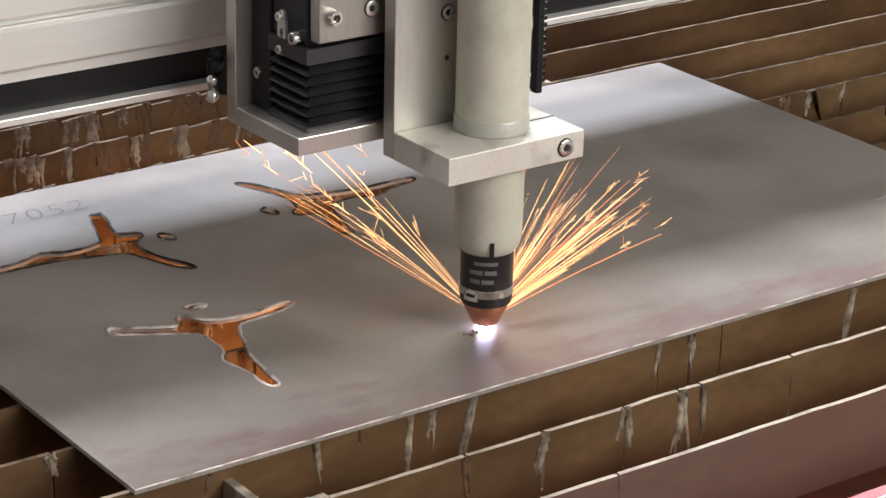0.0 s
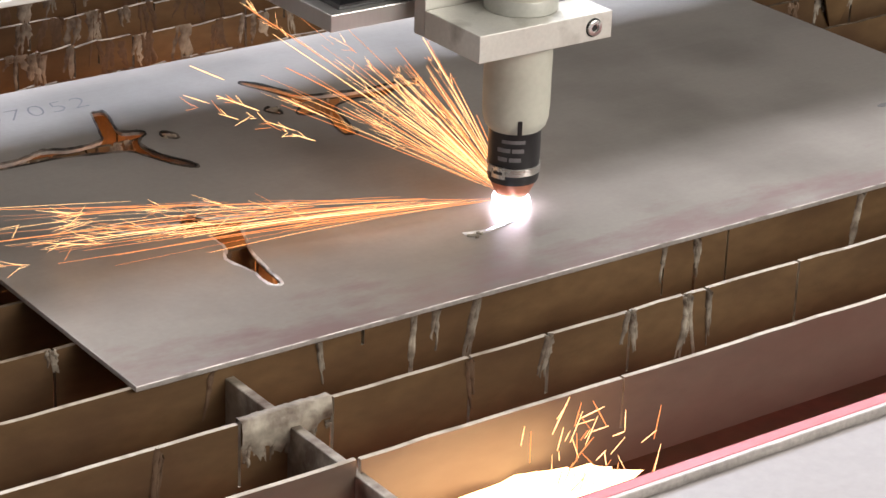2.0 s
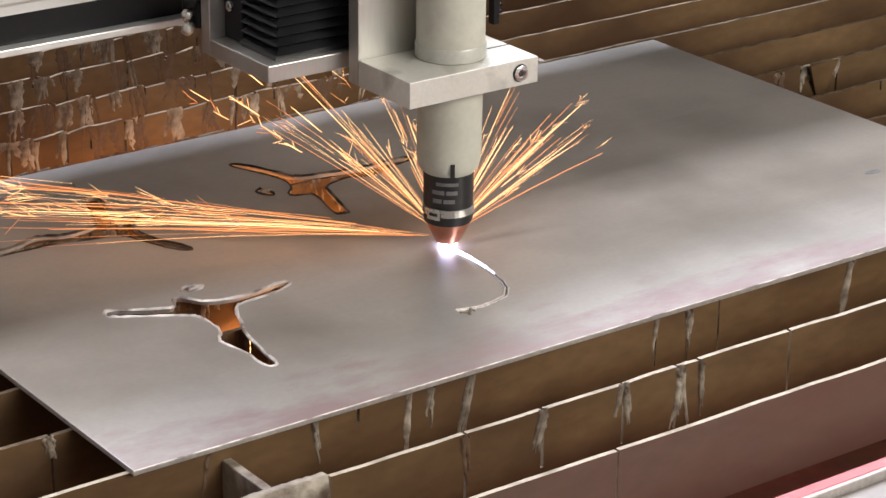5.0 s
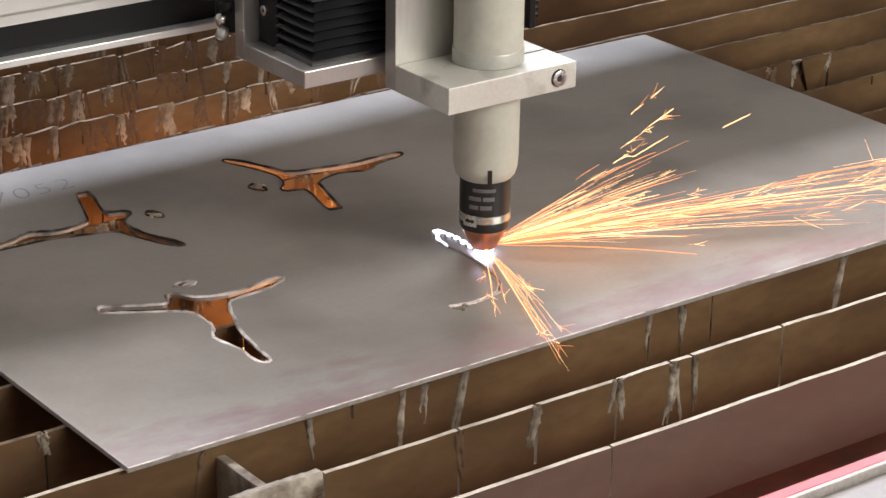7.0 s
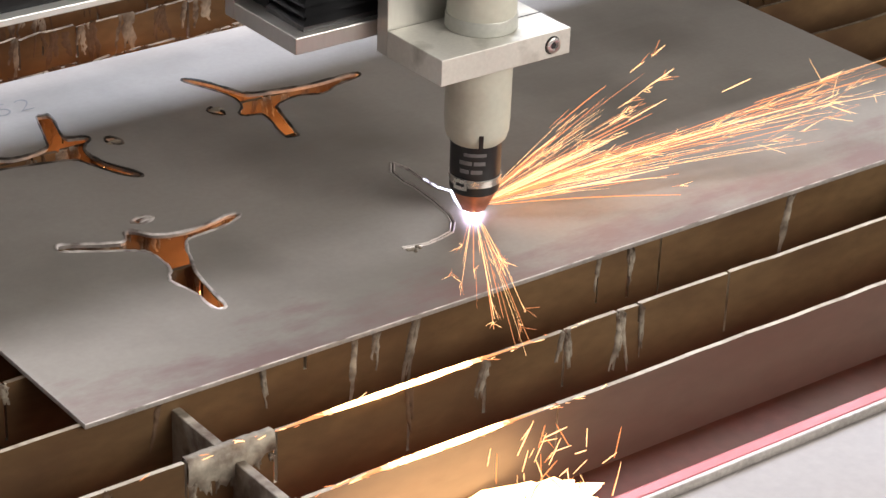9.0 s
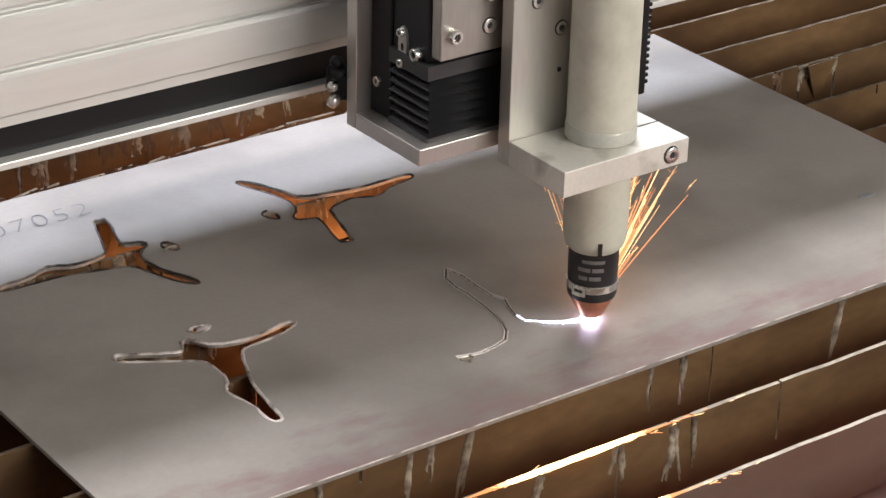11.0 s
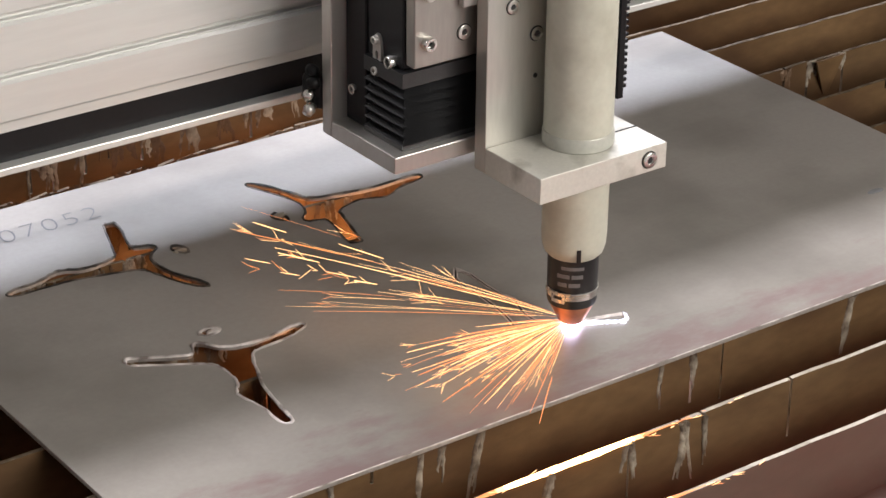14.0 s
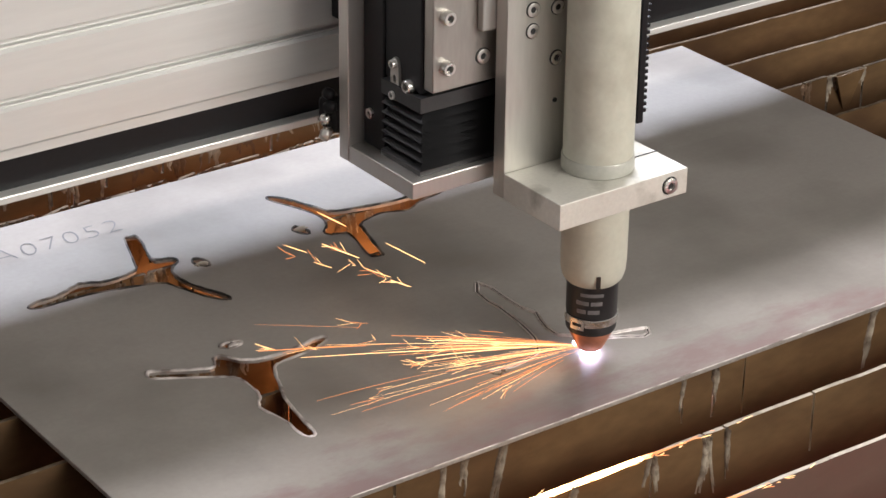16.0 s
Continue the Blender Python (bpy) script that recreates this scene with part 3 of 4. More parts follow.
def bracket():
    b = tagged(empty("torch_bracket"), "pale bead blasted aluminium torch bracket with clamp block", "torch bracket")
    x0, x1, y0 = -0.0561, 0.0448, -0.034
    # clamp block with the torch bore and its split
    bore = [(0.0225 * math.cos(2 * math.pi * k / 40), 0.0225 * math.sin(2 * math.pi * k / 40)) for k in range(40)]
    block = flat_solid([[(x0, y0), (x1, y0), (x1, 0.036), (0.014, 0.036), (0.014, 0.0223), (x0, 0.0223)], bore], 0.1157, 0.1332, 0.0006)
    part("clamp_block", block, M["cast"], b, "worn clamp block round the torch")
    part("split", box(0.0215, x1 + 0.0001, -0.0042, -0.0032, 0.1158, 0.1335), M["hole"], b, "dark clamp split")
    part("upright_plate", box(x0, 0.0138, 0.0227, 0.0339, 0.1158, 0.45, 0.0006), M["upright"], b, "tall pale aluminium upright plate")
    bolt(b, (0.0306, y0 - 0.0003, 0.1243), (0, -1, 0), 0.0052, 0.0018, False)
    part("counterbore", lathe([(0.0060, 0), (0.0060, 0.0003)], 24, Matrix.Translation((0.0306, y0 + 0.0001, 0.1243)) @ Euler((radians(90), 0, 0)).to_matrix().to_4x4()), M["hole"], b)
    for x, z in ((-0.037, 0.2234), (-0.037, 0.2371), (-0.0180, 0.2022), (-0.0180, 0.2352)):
        bolt(b, (x, 0.0226, z), (0, -1, 0), 0.0045, 0.0012, True)
    part("pin_hole", lathe([(0.0016, 0), (0.0016, 0.0006)], 12, Matrix.Translation((-0.0180, 0.0227, 0.174)) @ Euler((radians(90), 0, 0)).to_matrix().to_4x4()), M["hole"], b)
    # toothed rack beside the torch, held by an arm at the top
    part("rack_arm", box(0.0138, 0.0680, 0.0345, 0.0368, 0.43, 0.45), M["upright"], b)
    rack = part("rack", box(0.0630, 0.0680, 0.037, 0.043, 0.133, 0.45, 0.0006), M["black"], b, "black toothed rack")
    for k in range(26):
        part("tooth", box(0.0680, 0.0705, 0.0375, 0.0425, 0.140 + 0.0045 * k, 0.1423 + 0.0045 * k), M["black"], rack)
    return b


def torch():
    t = tagged(empty("plasma_torch"), "cream plasma torch with black label band and copper tip", "plasma torch")
    for name, profile, mat, label in (
            ("barrel", [(0.0222, 0.132), (0.0224, 0.45)], "sleeve", "cream plastic torch barrel"),
            ("collar", [(0.0216, 0.11), (0.0224, 0.1330), (0.0231, 0.1336), (0.0231, 0.1415), (0.0226, 0.1425)], "collar", "dull metal collar"),
            ("lower_body", [(0.0165, 0.0545), (0.0192, 0.0575), (0.0207, 0.0625), (0.0212, 0.07), (0.0214, 0.118)], "sleeve", "cream lower torch body"),
            ("label_band", [(0.0158, 0.020), (0.0164, 0.022), (0.0167, 0.056)], "label", "black printed label wrap"),
            ("hose_clamp", [(0.0167, 0.0262), (0.0172, 0.0266), (0.0172, 0.0312), (0.0167, 0.0316)], "bolt", "bright metal clamp strip"),
            ("shield_cap", [(0.0055, 0.0045), (0.0075, 0.0045), (0.0085, 0.0055), (0.0138, 0.0165), (0.0145, 0.0205), (0.0142, 0.0215)], "copper", "hot copper shield cap")):
        smooth_by_angle(part(name, lathe(profile, 64), M[mat], t, label))
    face = math.atan2(-0.79, -0.61)

    def patch(name, a0, a1, z0, z1, r, mat, label=""):
        bm = bmesh.new()
        n = 8
        grid = []
        for i in range(n + 1):
            a = face + radians(a0 + (a1 - a0) * i / n)
            grid.append([bm.verts.new((rr * math.cos(a), rr * math.sin(a), z)) for rr, z in ((r - 0.001, z0), (r, z0), (r, z1), (r - 0.001, z1))])
        for p, q in zip(grid, grid[1:]):
            for k in range(3):
                bm.faces.new((p[k], q[k], q[k + 1], p[k + 1]))
        part(name, bm, M[mat], t, label)

    patch("clamp_buckle", -48, -16, 0.0248, 0.0322, 0.0182, "bolt", "bright clamp buckle")
    patch("buckle_slot", -42, -22, 0.0275, 0.0295, 0.01835, "hole")
    patch("index_mark", 4, 12, 0.0545, 0.0655, 0.0211, "label", "black index mark")
    for a0, a1, z0, z1 in ((-28, 24, 0.0485, 0.0508), (-38, -8, 0.0425, 0.0452), (-4, 22, 0.0425, 0.0452), (-36, -14, 0.0365, 0.0392), (-10, 16, 0.0365, 0.0392)):
        patch("print_bar", a0, a1, z0, z1, 0.01685, "print")
    return t


# ---- the cut, its glow and its sparks ----
def kerf_piece(a, b, rng):
    """A stretch of kerf: scorched groove between two bright burrs, lying along local x from 0."""
    length = (Vector(b) - Vector(a)).length
    bm = bmesh.new()
    n = 3
    rows = []
    for i in range(n + 1):
        x = -0.0004 + (length + 0.0008) * i / n
        h = rng.uniform(0.0005, 0.0010)
        rows.append([bm.verts.new((x, y, z)) for y, z in ((-0.0021, -0.0006), (-0.0012, h * 1.3), (-0.0005, 0.0001), (0.0005, 0.0001), (0.0012, h), (0.0021, -0.0006))])
    for p, q in zip(rows, rows[1:]):
        for k in range(5):
            f = bm.faces.new((p[k], q[k], q[k + 1], p[k + 1]))
            f.material_index = 1 if k == 2 else 0
    return tagged(mesh_object("kerf_stretch", bm, [M["burr"], M["scorch"]]), "fresh cut line with bright burrs in the sheet", "kerf", group="stretches of the fresh cut")


def arc():
    bm = bmesh.new()
    bmesh.ops.create_icosphere(bm, subdivisions=3, radius=1)
    for v in bm.verts:
        k = 1 + 0.22 * noise.noise(v.co * 2.3)
        v.co = Vector((v.co.x * 0.0060 * k, v.co.y * 0.0060 * k, v.co.z * 0.0030 * k + 0.0020))
    a = tagged(mesh_object("plasma_arc", bm, M["arc"], smooth=True), "blinding blue white plasma arc under the torch", "plasma arc")
    return a


def molten_bead(f):
    """A stretch of kerf that is still molten, longer ago cut the larger f is."""
    rng = random.Random(int(f * 100))
    bm = bmesh.new()
    bmesh.ops.create_icosphere(bm, subdivisions=2, radius=1)
    w = 0.0018 * (1 - f) + 0.0006
    for v in bm.verts:
        k = 1 + 0.25 * noise.noise(v.co * 2 + Vector((f * 30, 0, 0)))
        v.co = Vector((v.co.x * (0.0030 + 0.0006 * rng.random()), v.co.y * w * k, v.co.z * 0.0012 * k + 0.0004))
    return tagged(mesh_object("molten_metal", bm, M["hot"] if f < 0.8 else M["warm"], smooth=True), "white hot molten metal in the fresh kerf", "molten metal", group="molten trail behind the arc")


def flare():
    bm = bmesh.new()
    bmesh.ops.create_icosphere(bm, subdivisions=3, radius=0.0125)
    for v in bm.verts:
        v.co *= 1 + 0.10 * noise.noise(v.co * 120)
    return tagged(mesh_object("plasma_flare", bm, M["flare"], smooth=True), "round white flare of the plasma at the kerf", "plasma flare")


def streak(bm, start, direction, length, width, mat_index, droop=0.0):
    d = direction.normalized()
    side = d.cross(Vector((0.13, 0.2, 0.97))).normalized()
    up = side.cross(d)
    n = 4
    rings = []
    for i in range(n + 1):
        f = i / n
        w = width * (0.35 + 0.65 * math.sin(math.pi * min(1.0, 0.12 + 0.8 * f)))
        c = start + d * length * f - Vector((0, 0, droop * f * f))
        rings.append([bm.verts.new(c + side * w * math.cos(a) + up * w * math.sin(a)) for a in (0, 2.09, 4.19)])
    for p, q in zip(rings, rings[1:]):
        for k in range(3):
            f = bm.faces.new((p[k], p[(k + 1) % 3], q[(k + 1) % 3], q[k]))
            f.material_index = mat_index


def spray(name, seed, count, reach, fan, lift, label, loose=0.25, width=0.0002, mat="spark"):
    """A fan of spark streaks along local x from the arc."""
    rng = random.Random(seed)
    top = tagged(empty(name), label, "sparks")
    clusters = max(4, count // 9)
    axes = [(rng.gauss(0, fan), rng.gauss(0, lift)) for _ in range(clusters)]
    for c in range(clusters):
        bm = bmesh.new()
        for _ in range(count // clusters):
            a, e = axes[c][0] + rng.gauss(0, fan * 0.22), abs(axes[c][1] + rng.gauss(0, lift * 0.28))
            d = Vector((math.cos(e) * math.cos(a), math.cos(e) * math.sin(a), math.sin(e)))
            near = rng.random() < 0.45
            r0 = reach * (rng.uniform(0.03, 0.2) if near else rng.uniform(0.2, 0.75))
            l = reach * (rng.uniform(0.3, 0.85) if near else rng.uniform(0.05, 0.42))
            w = width * (rng.uniform(1.3, 2.2) if rng.random() < 0.16 else rng.uniform(0.45, 1.1))
            streak(bm, d * r0, d + Vector((0, 0, -0.04)), l, w, rng.random() < 0.42, l * rng.uniform(-0.02, 0.06))
            if rng.random() < loose:
                tip = d * (r0 + l) + Vector((0, 0, -0.04 * l))
                for _ in range(rng.randint(3, 7)):
                    dd = d + Vector((rng.gauss(0, 0.35), rng.gauss(0, 0.35), rng.gauss(0, 0.28)))
                    streak(bm, tip - d * reach * rng.uniform(0, 0.05), dd, reach * rng.uniform(0.02, 0.07), width * 0.7, rng.random() < 0.6)
        tagged(part("plume", bm, [M[mat], M["spark_core"] if mat == "spark" else M[mat]], top), kind="stuff")
    return top


def spark_bursts(seed, label):
    """Small bursting sparks and loose dashes well away from the arc, along local x."""
    rng = random.Random(seed)
    top = tagged(empty("spark_burst"), label, "sparks")
    for _ in range(7):
        bm = bmesh.new()
        a, e, r = rng.gauss(0, 0.13), abs(rng.gauss(0.05, 0.06)), rng.uniform(0.11, 0.24)
        d = Vector((math.cos(e) * math.cos(a), math.cos(e) * math.sin(a), math.sin(e)))
        streak(bm, d * r, d, rng.uniform(0.012, 0.035), rng.uniform(0.0002, 0.0005), 1)
        if rng.random() < 0.6:
            for _ in range(rng.randint(5, 9)):
                dd = d + Vector((rng.gauss(0, 0.5), rng.gauss(0, 0.5), rng.gauss(0, 0.4)))
                streak(bm, d * (r + rng.uniform(0.005, 0.03)), dd, rng.uniform(0.004, 0.013), 0.00022, rng.random() < 0.6)
        tagged(part("plume", bm, [M["spark"], M["spark_core"]], top), kind="stuff")
    return top


def fire_stream(seed, length, label):
    """Sparks that run along the top of a slat: a ragged glowing band with stray beads, along local x, centred."""
    rng = random.Random(seed)
    top = tagged(empty("fire_stream"), label, "sparks")
    bm = bmesh.new()
    rows = []
    n = 60
    for i in range(n + 1):
        f = i / n
        k = 0.30 * math.sin(math.pi * f) ** 2.6 * (1 + 0.3 * noise.noise(Vector((f * 9, seed, 0)))) + 0.002
        e = min(1.0, k / 0.07)
        x = (f - 0.5) * length
        rows.append([bm.verts.new((x, -0.0016 - (0.0003 + 0.0022 * k) * e, 0.0002 - 0.0058 * k)), bm.verts.new((x, -0.0016 - (0.0006 + 0.0032 * k) * e, -0.0026 * k)),
                     bm.verts.new((x, -0.0016 - (0.0004 + 0.002 * k) * e, 0.0002 + 0.0016 * k)), bm.verts.new((x, -0.0014 + 0.0016 * e, 0.0003 + (0.0004 + 0.0020 * k) * e)),
                     bm.verts.new((x, -0.0012 + (0.002 + 0.002 * k) * e, 0.0003))])
    for p, q in zip(rows, rows[1:]):
        for k in range(4):
            face = bm.faces.new((p[k], q[k], q[k + 1], p[k + 1]))
            face.material_index = (0 if k in (1, 2) else 1) if abs(p[0].co.x) < length * 0.26 else 1 if abs(p[0].co.x) < length * 0.3 and k in (1, 2) else 2
    part("fire_band", bm, [M["fire"], M["spark_core"], M["spark"]], top, smooth=True)
    bm = bmesh.new()
    for _ in range(70):
        x = rng.gauss(0, length * 0.36)
        streak(bm, Vector((x, -0.004, rng.uniform(0.0, 0.004))), Vector((rng.choice((-1, 1)), rng.uniform(-0.3, 0.1), rng.uniform(-0.3, 0.4))), rng.uniform(0.002, 0.010), rng.uniform(0.0002, 0.0004), rng.random() < 0.5)
    tagged(part("stray_bead", bm, [M["spark"], M["spark_core"]], top), kind="stuff")
    return top


def tray_burst():
    """Sparks that rain into the tank behind the front rail."""
    rng = random.Random(21)
    top = tagged(empty("spark_rain"), "bright orange sparks raining into the tank", "sparks")
    for _ in range(6):
        bm = bmesh.new()
        cx = rng.uniform(-0.07, 0.07)
        for _ in range(8):
            p = Vector((cx + rng.gauss(0, 0.016), rng.uniform(-0.03, 0.03), rng.uniform(-0.005, 0.03)))
            streak(bm, p, Vector((rng.gauss(0.1, 0.25), rng.gauss(-0.3, 0.3), rng.gauss(0.8, 0.4))), rng.uniform(0.006, 0.022), rng.uniform(0.00022, 0.00045), rng.random() < 0.6)
        part("plume", bm, [M["spark"], M["spark_core"]], top)
    bm = bmesh.new()
    bmesh.ops.create_icosphere(bm, subdivisions=4, radius=1)
    for v in bm.verts:
        k = 1 + 0.35 * noise.noise(v.co * 3.1)
        v.co = Vector((-0.085 + v.co.x * 0.075 * k, 0.012 + v.co.y * 0.024 * k, -0.012 + v.co.z * 0.006 * k))
    part("fire_pool", bm, M["pool"], top, "white hot pool of sparks", smooth=True)
    return top


table()
for i in range(17):
    slat(FIRST + PITCH * i, i)
slag_crust()
the_sheet = sheet()
the_beam, the_carriage, the_bracket, the_torch = beam(), carriage(), bracket(), torch()
the_arc = arc()
BEADS = 12
beads = [molten_bead(k / BEADS) for k in range(BEADS)]
fan_a = spray("spark_spray", 11, 72, 0.15, 0.22, 0.17, "wide fan of orange sparks thrown up from the cut")
fan_b = spray("spark_jet", 12, 66, 0.36, 0.05, 0.045, "long flat jet of orange sparks over the sheet")
fan_c = spray("spark_wisp", 13, 24, 0.23, 0.17, 0.11, "few thin stray sparks near the cut", 0.4, 0.0002)
fan_d = spray("spark_fan", 16, 50, 0.14, 0.24, 0.2, "orange spark fan thrown up beside the torch")
bursts = spark_bursts(41, "few loose bursting sparks away from the cut")
blast = spray("spark_blast", 14, 80, 0.42, 0.28, 0.05, "orange spark blast under the sheet below the torch", 0.1, 0.0020, "blast")
blast_b = spray("spark_blast", 15, 60, 0.20, 0.22, 0.06, "orange spark blast under the cut figures", 0.1, 0.0018, "blast")
the_flare = flare()
stream_n = fire_stream(31, 0.19, "glowing stream of sparks along a slat top")
stream_f = fire_stream(32, 0.15, "glowing stream of sparks along the front slat")
rain = tray_burst()

# torch axis over the sheet: seconds, x, y
TORCH = [
    (0, 0.2886, 0.0718),
    (0.5, 0.3006, 0.0738),
    (1, 0.3111, 0.0768),
    (1.5, 0.3196, 0.0868),
    (2, 0.3236, 0.0958),
    (2.5, 0.3261, 0.1068),
    (3, 0.3281, 0.1188),
    (3.5, 0.3291, 0.1308),
    (4, 0.3301, 0.1428),
    (4.5, 0.3291, 0.1543),
    (5.2, 0.3312, 0.1696),
    (5.7, 0.3396, 0.1811),
    (6.2, 0.3430, 0.1677),
    (6.6, 0.3420, 0.1506),
    (7, 0.3421, 0.1333),
    (7.5, 0.3456, 0.1223),
    (8, 0.3416, 0.1128),
    (8.5, 0.3381, 0.1008),
    (9, 0.3381, 0.0893),
    (9.5, 0.3461, 0.0823),
    (10, 0.3556, 0.0758),
    (10.6, 0.3665, 0.0715),
    (11.2, 0.3822, 0.0677),
    (11.6, 0.3930, 0.0639),
    (12, 0.3891, 0.0572),
    (12.5, 0.3834, 0.0558),
    (13, 0.3734, 0.0623),
    (13.5, 0.3644, 0.0668),
    (14, 0.3529, 0.0713),
    (14.5, 0.3399, 0.0738),
    (15, 0.3419, 0.0718),
    (15.5, 0.3484, 0.0633),
    (16, 0.3399, 0.0583),
]


# when the blast under the sheet runs away from the cut figures
TURNED = (4, 14.5, 15)


def torch_at(t):
    for (a, ax, ay), (b, bx, by) in zip(TORCH, TORCH[1:]):
        if a <= t <= b:
            f = (t - a) / (b - a)
            return ax + (bx - ax) * f, ay + (by - ay) * f
    return TORCH[-1][1:]


# seconds, fan a: turn in the picture plane and lift; jet b; wisp c
RIGHT = math.atan2(-0.61, 0.79)
SPARKS = [
    (0, 55, 28, 0, -1, 140, 22, 52, 25),
    (0.5, 55, 28, 0, -1, 0, -1, 135, 28),
    (1, 60, 30, 0, -1, 142, 22, 132, 28),
    (1.5, 124, 30, 0, -1, 184, 2, 148, 22),
    (2, 134, 28, 187, 3, 150, 20, 142, 26),
    (2.5, 146, 24, 189, 3, 160, 18, 150, 22),
    (3, 140, 26, 188, 3, 160, 18, 145, 26),
    (3.5, 62, 30, 183, 3, 160, 12, 66, 30),
    (4, 66, 30, 189, 3, 150, 20, 158, 14),
    (4.5, 66, 30, 188, 3, 160, 14, 122, 28),
    (5.5, 45, 20, 150, 8, 90, 28, 120, 20),
    (6.5, 20, 10, 20, 7, 60, 25, 40, 20),
    (7, 14, 6, 12, 5, -60, 2, 20, 10),
    (7.3, 20, 8, 10, 4, -60, 2, -55, 3),
    (7.5, -58, 2, 0, -1, -100, 2, -50, 3),
    (8, -48, 2, 0, -1, 187, 2, -60, 2),
    (8.35, 0, -1, 0, -1, 187, 2, -60, 2),
    (8.6, 0, -1, 0, -1, 187, 2, -60, 2),
    (9, 22, 8, 20, 7, -75, 2, 32, 12),
    (9.3, 12, 6, 9, 4, 35, 15, 20, 8),
    (9.5, 0, -1, 0, -1, 32, 15, 5, 3),
    (10, 22, 10, 8, 3, 40, 20, 25, 10),
    (10.3, 38, 16, 0, -1, 60, 22, 40, 18),
    (11, 80, 28, 0, -1, 90, 25, 90, 28),
    (12, 140, 18, 160, 8, 160, 10, 120, 28),
    (12.5, 150, 15, 172, 4, 197, 3, 128, 26),
    (13, 196, 3, 0, -1, 175, 4, 118, 28),
    (13.3, 160, 10, 0, -1, 200, 2, 122, 24),
    (13.5, 152, 12, 0, -1, 200, 2, 112, 30),
    (13.7, 148, 16, 0, -1, 178, 4, 228, 2),
    (14, 210, 2, 0, -1, 174, 4, 215, 2),
    (14.3, 0, -1, 0, -1, 196, 3, 0, -1),
    (14.5, 0, -1, 0, -1, 200, 2, 0, -1),
    (14.8, 0, -1, 0, -1, 0, -1, 0, -1),
    (15, 0, -1, 0, -1, 0, -1, 0, -1),
    (15.3, 0, -1, 0, -1, 30, 10, 25, 10),
    (15.5, 0, -1, 0, -1, 205, 2, -62, 2),
    (15.7, 182, 5, 187, 3, -110, 2, 205, 2),
    (16, 0, -1, 0, -1, 188, 4, 194, 2),
]


# seconds, turn in the picture plane and lift of the loose bursts
BURSTS = [(0, 135, 22), (0.5, 12, 5), (1, 140, 22), (1.5, -8, 3), (1.8, 90, 25), (2, 160, 18), (2.5, 166, 12), (3, 150, 20), (3.5, 162, 12), (4, 146, 22), (4.5, 150, 20),
          (6, 90, 25), (7, 36, 16), (7.15, 30, 14), (7.4, 0, -1), (7.8, 0, -1), (8, 190, 2), (8.3, 0, -1), (8.7, 0, -1), (9, 32, 14), (9.5, 22, 8), (10, 30, 12), (10.5, 0, -1),
          (12, 0, -1), (12.3, 165, 8), (12.5, 176, 4), (13, 188, 3), (13.5, 196, 2), (14, 168, 8), (14.5, 204, 2), (14.7, 200, 2), (14.9, 0, -1), (15.3, 0, -1), (15.5, 206, 2), (15.7, 188, 3), (16, 160, 8)]


def aim(theta, lift):
    """The turn about z of a ray with that lift which seems to run at theta above the right-hand side."""
    best, out = 9e9, 0
    for k in range(-180, 180, 2):
        p = radians(k)
        u, v = math.cos(radians(lift)) * math.cos(p), math.cos(radians(lift)) * math.sin(p) * 0.4 + 0.91 * math.sin(radians(lift))
        d = abs((math.degrees(math.atan2(v, u)) - theta + 180) % 360 - 180)
        if d < best:
            best, out = d, k
    return out + math.degrees(RIGHT)


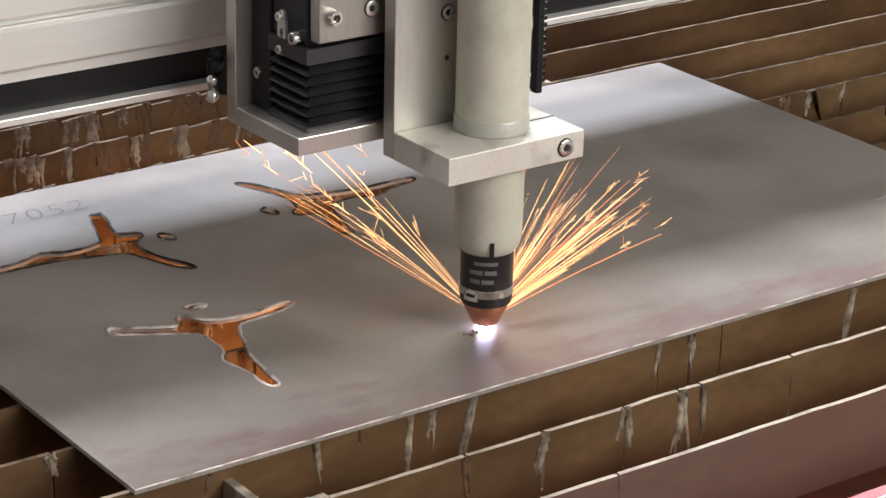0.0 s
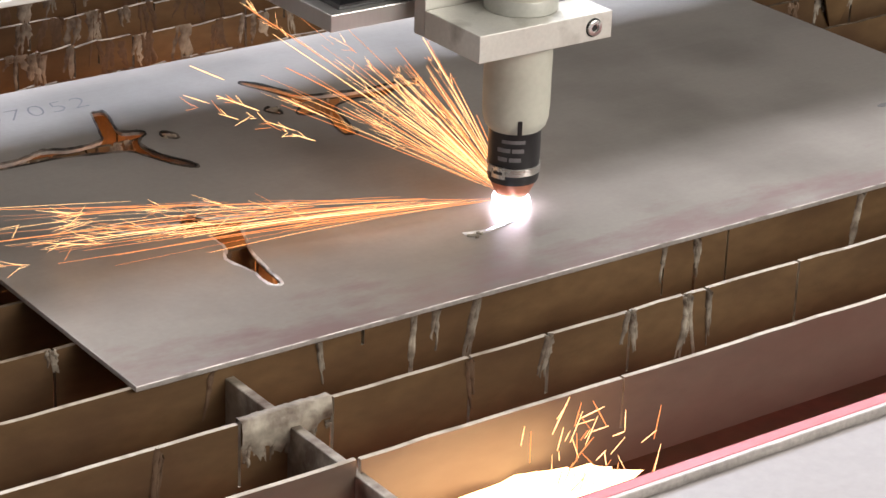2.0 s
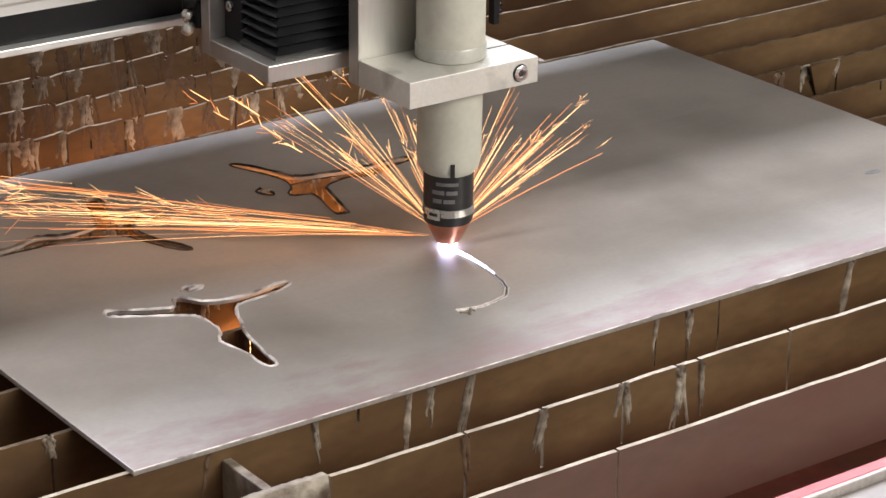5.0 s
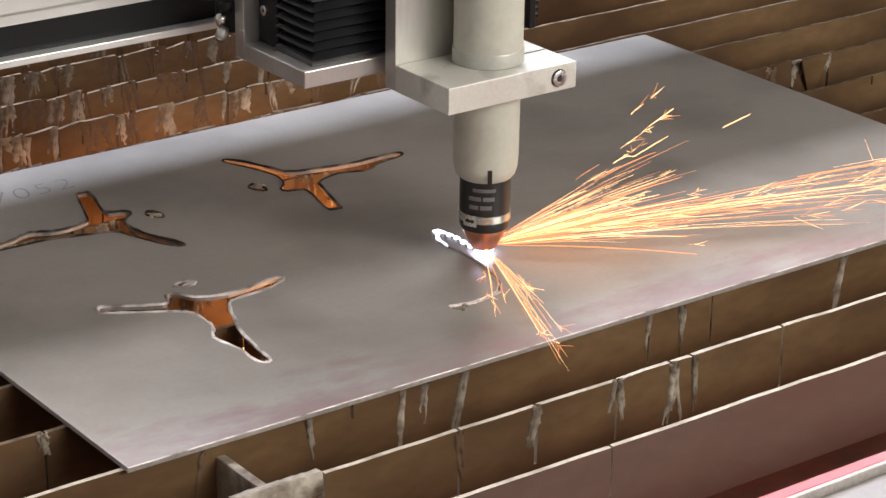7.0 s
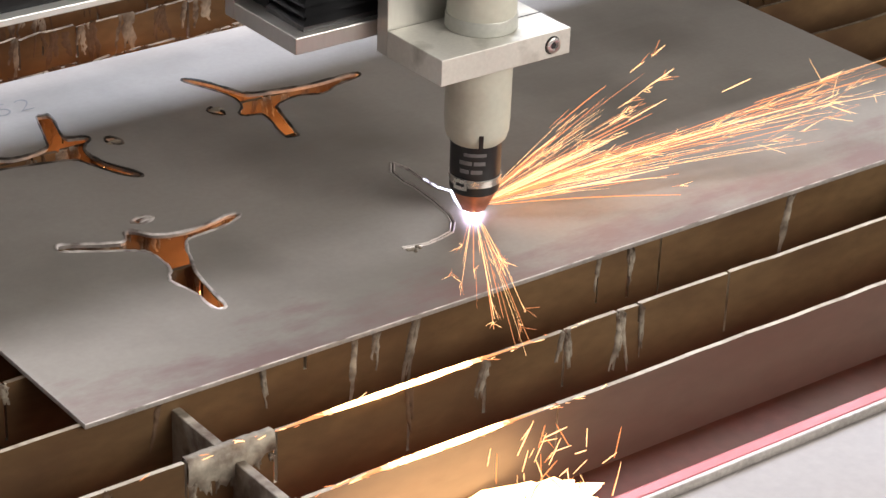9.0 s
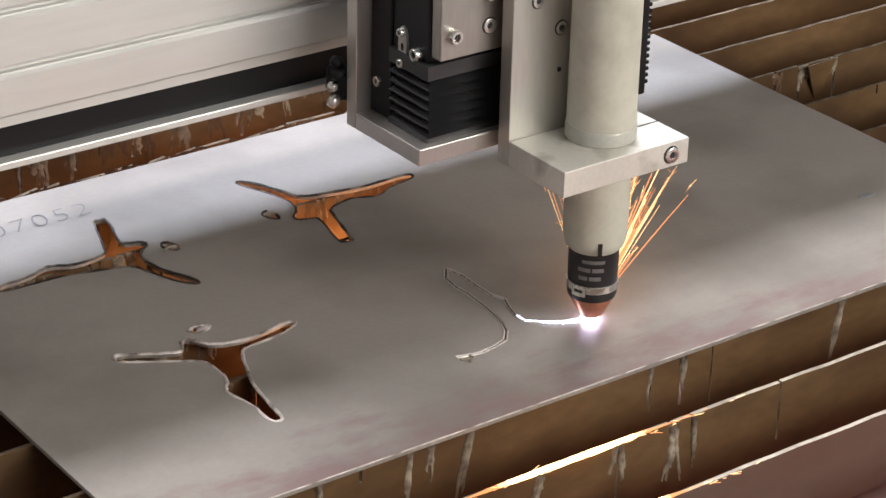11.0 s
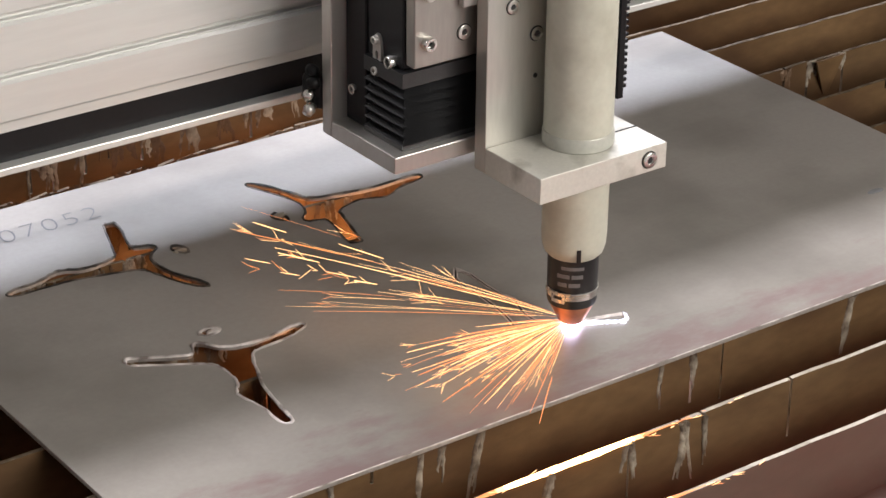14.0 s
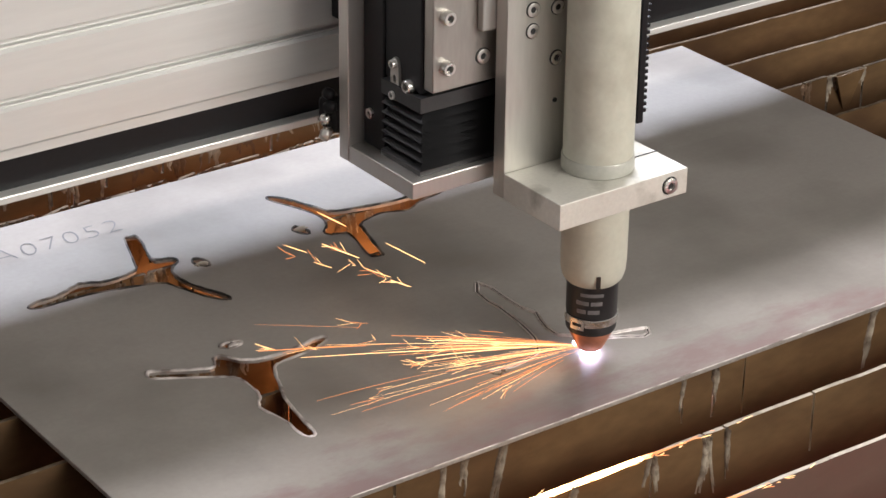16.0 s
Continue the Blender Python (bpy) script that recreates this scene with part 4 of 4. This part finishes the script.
def motions():
    walk(the_beam, [(t, pose(0, y, 0)) for t, x, y in TORCH])
    for ob in (the_carriage, the_bracket, the_torch):
        walk(ob, [(t, pose(x, y, 0)) for t, x, y in TORCH])
    rows, last = [], 0.0
    for (t, x, y), (_, nx, ny) in zip(TORCH, TORCH[1:] + TORCH[-1:]):
        if (nx, ny) != (x, y):
            want = math.degrees(math.atan2(ny - y, nx - x))
            last += max(-85, min(85, (want - last + 180) % 360 - 180))
        rows.append((t, pose(x, y, 0, 0, 0, last)))
    walk(the_arc, rows)
    for k, ob in enumerate(beads):
        rows, last, lag = [], None, 0.10 + 0.20 * k
        for n in range(65):
            t = n * 0.25
            x, y = torch_at(max(0.0, t - lag))
            nx, ny = torch_at(max(0.0, t - lag) + 0.1)
            want = math.degrees(math.atan2(ny - y, nx - x))
            last = want if last is None else last + max(-80, min(80, (want - last + 180) % 360 - 180))
            rows.append((t, pose(x, y, 0, 0, 0, last)))
        walk(ob, rows)
    plans = [(ob, [(row[0], row[col], row[col + 1]) for row in SPARKS]) for ob, col in ((fan_a, 1), (fan_b, 3), (fan_c, 5), (fan_d, 7))]
    for ob, plan in plans + [(bursts, BURSTS)]:
        rows, last, then = [], None, 0.0
        for t, theta, lift in plan:
            x, y = torch_at(t)
            under = lift < 0  # blown through the kerf
            turn = 125 if under else aim(theta, lift)
            z, dip = (-0.064, 2) if under else (0.005, -lift * 0.7)
            if last is not None:
                step = (turn - last + 180) % 360 - 180
                if abs(step) > 80:
                    mx, my = torch_at((t + then) / 2)
                    rows.append(((t + then) / 2, pose(mx, my, z, 0, dip, last + step / 2)))
                turn = last + step
            last, then = turn, t
            rows.append((t, pose(x, y, z, 0, dip, turn)))
        walk(ob, rows)
    walk(blast, [(t, pose(x + max(0.0, min(0.05, (t - 10) * 0.025)), y, -0.064, 0, 2, 40 if t in TURNED else 98)) for t, x, y in TORCH])
    walk(blast_b, [(t, pose(x + max(0.0, min(0.04, (t - 10) * 0.02)), y, -0.064, 0, 2, 62 if t in TURNED else 142)) for t, x, y in TORCH])
    walk(the_flare, [(t, pose(*torch_at(t), z)) for t, z in ((0, -0.036), (1.1, -0.036), (1.4, 0.004), (2.0, 0.003), (2.5, -0.001), (2.8, -0.012), (3.2, -0.036), (9, -0.036), (12, -0.036), (16, -0.036))])
    walk(stream_n, [(0, pose(0.24, 0.10, -0.03)), (7.6, pose(0.24, 0.10, -0.03)), (8.5, pose(0.2, 0.06, -0.03)), (8.85, pose(0.17, FIRST + PITCH, SLAT_TOP)), (9.5, pose(0.20, FIRST + PITCH, SLAT_TOP)),
                    (12.5, pose(0.265, FIRST + PITCH, SLAT_TOP)), (14.5, pose(0.24, FIRST + PITCH, SLAT_TOP)), (16, pose(0.235, FIRST + PITCH, SLAT_TOP))])
    walk(stream_f, [(0, pose(0.24, 0.14, -0.03)), (7.6, pose(0.24, 0.14, -0.03)), (8.1, pose(0.2, 0.06, -0.03)), (8.5, pose(0.13, FIRST, SLAT_TOP)), (9.0, pose(0.155, FIRST, SLAT_TOP)), (9.5, pose(0.185, FIRST, SLAT_TOP)),
                    (12.5, pose(0.245, FIRST, SLAT_TOP)), (14.5, pose(0.225, FIRST, SLAT_TOP)), (16, pose(0.25, FIRST, SLAT_TOP))])
    walk(rain, [(t, pose(x, y, z)) for t, x, y, z in ((0, 0.40, 0.20, -0.10), (0.8, 0.40, 0.20, -0.10), (1.25, 0.30, -0.10, -0.09), (1.5, 0.27, -0.165, -0.062), (1.75, 0.24, -0.165, -0.036), (2, 0.225, -0.165, -0.031), (2.5, 0.23, -0.165, -0.033), (3, 0.24, -0.165, -0.04),
                                                     (3.3, 0.26, -0.165, -0.04), (3.55, 0.27, -0.165, -0.06), (3.8, 0.40, 0.20, -0.10), (7.8, 0.40, 0.20, -0.10), (8.2, 0.30, -0.10, -0.075), (8.5, 0.25, -0.165, -0.034), (9.1, 0.245, -0.165, -0.03), (9.4, 0.40, 0.20, -0.10), (16, 0.40, 0.20, -0.10))])
    rng = random.Random(9)
    done = []
    for (t, x, y), (u, nx, ny) in zip(TORCH, TORCH[1:]):
        n = max(1, int(math.hypot(nx - x, ny - y) / 0.006))
        for k in range(n):
            done.append((t + (u - t) * (k + 1) / n, (x + (nx - x) * k / n, y + (ny - y) * k / n), (x + (nx - x) * (k + 1) / n, y + (ny - y) * (k + 1) / n)))
    done.insert(0, (0.0, (0.2715, 0.0753), TORCH[0][1:]))
    for t, a, b in done:
        if math.hypot(b[0] - a[0], b[1] - a[1]) < 0.001:
            continue
        piece = kerf_piece((*a, 0), (*b, 0), rng)
        turn = math.degrees(math.atan2(b[1] - a[1], b[0] - a[0]))
        low, high = pose(*a, -0.0016, 0, 0, turn), pose(*a, 0.0, 0, 0, turn)
        walk(piece, [(0, low), (max(0.05, t - 0.1), low), (max(0.1, t), high), (16, high)] if t < 15.9 else [(0, low), (15.8, low), (16, high)])


motions()
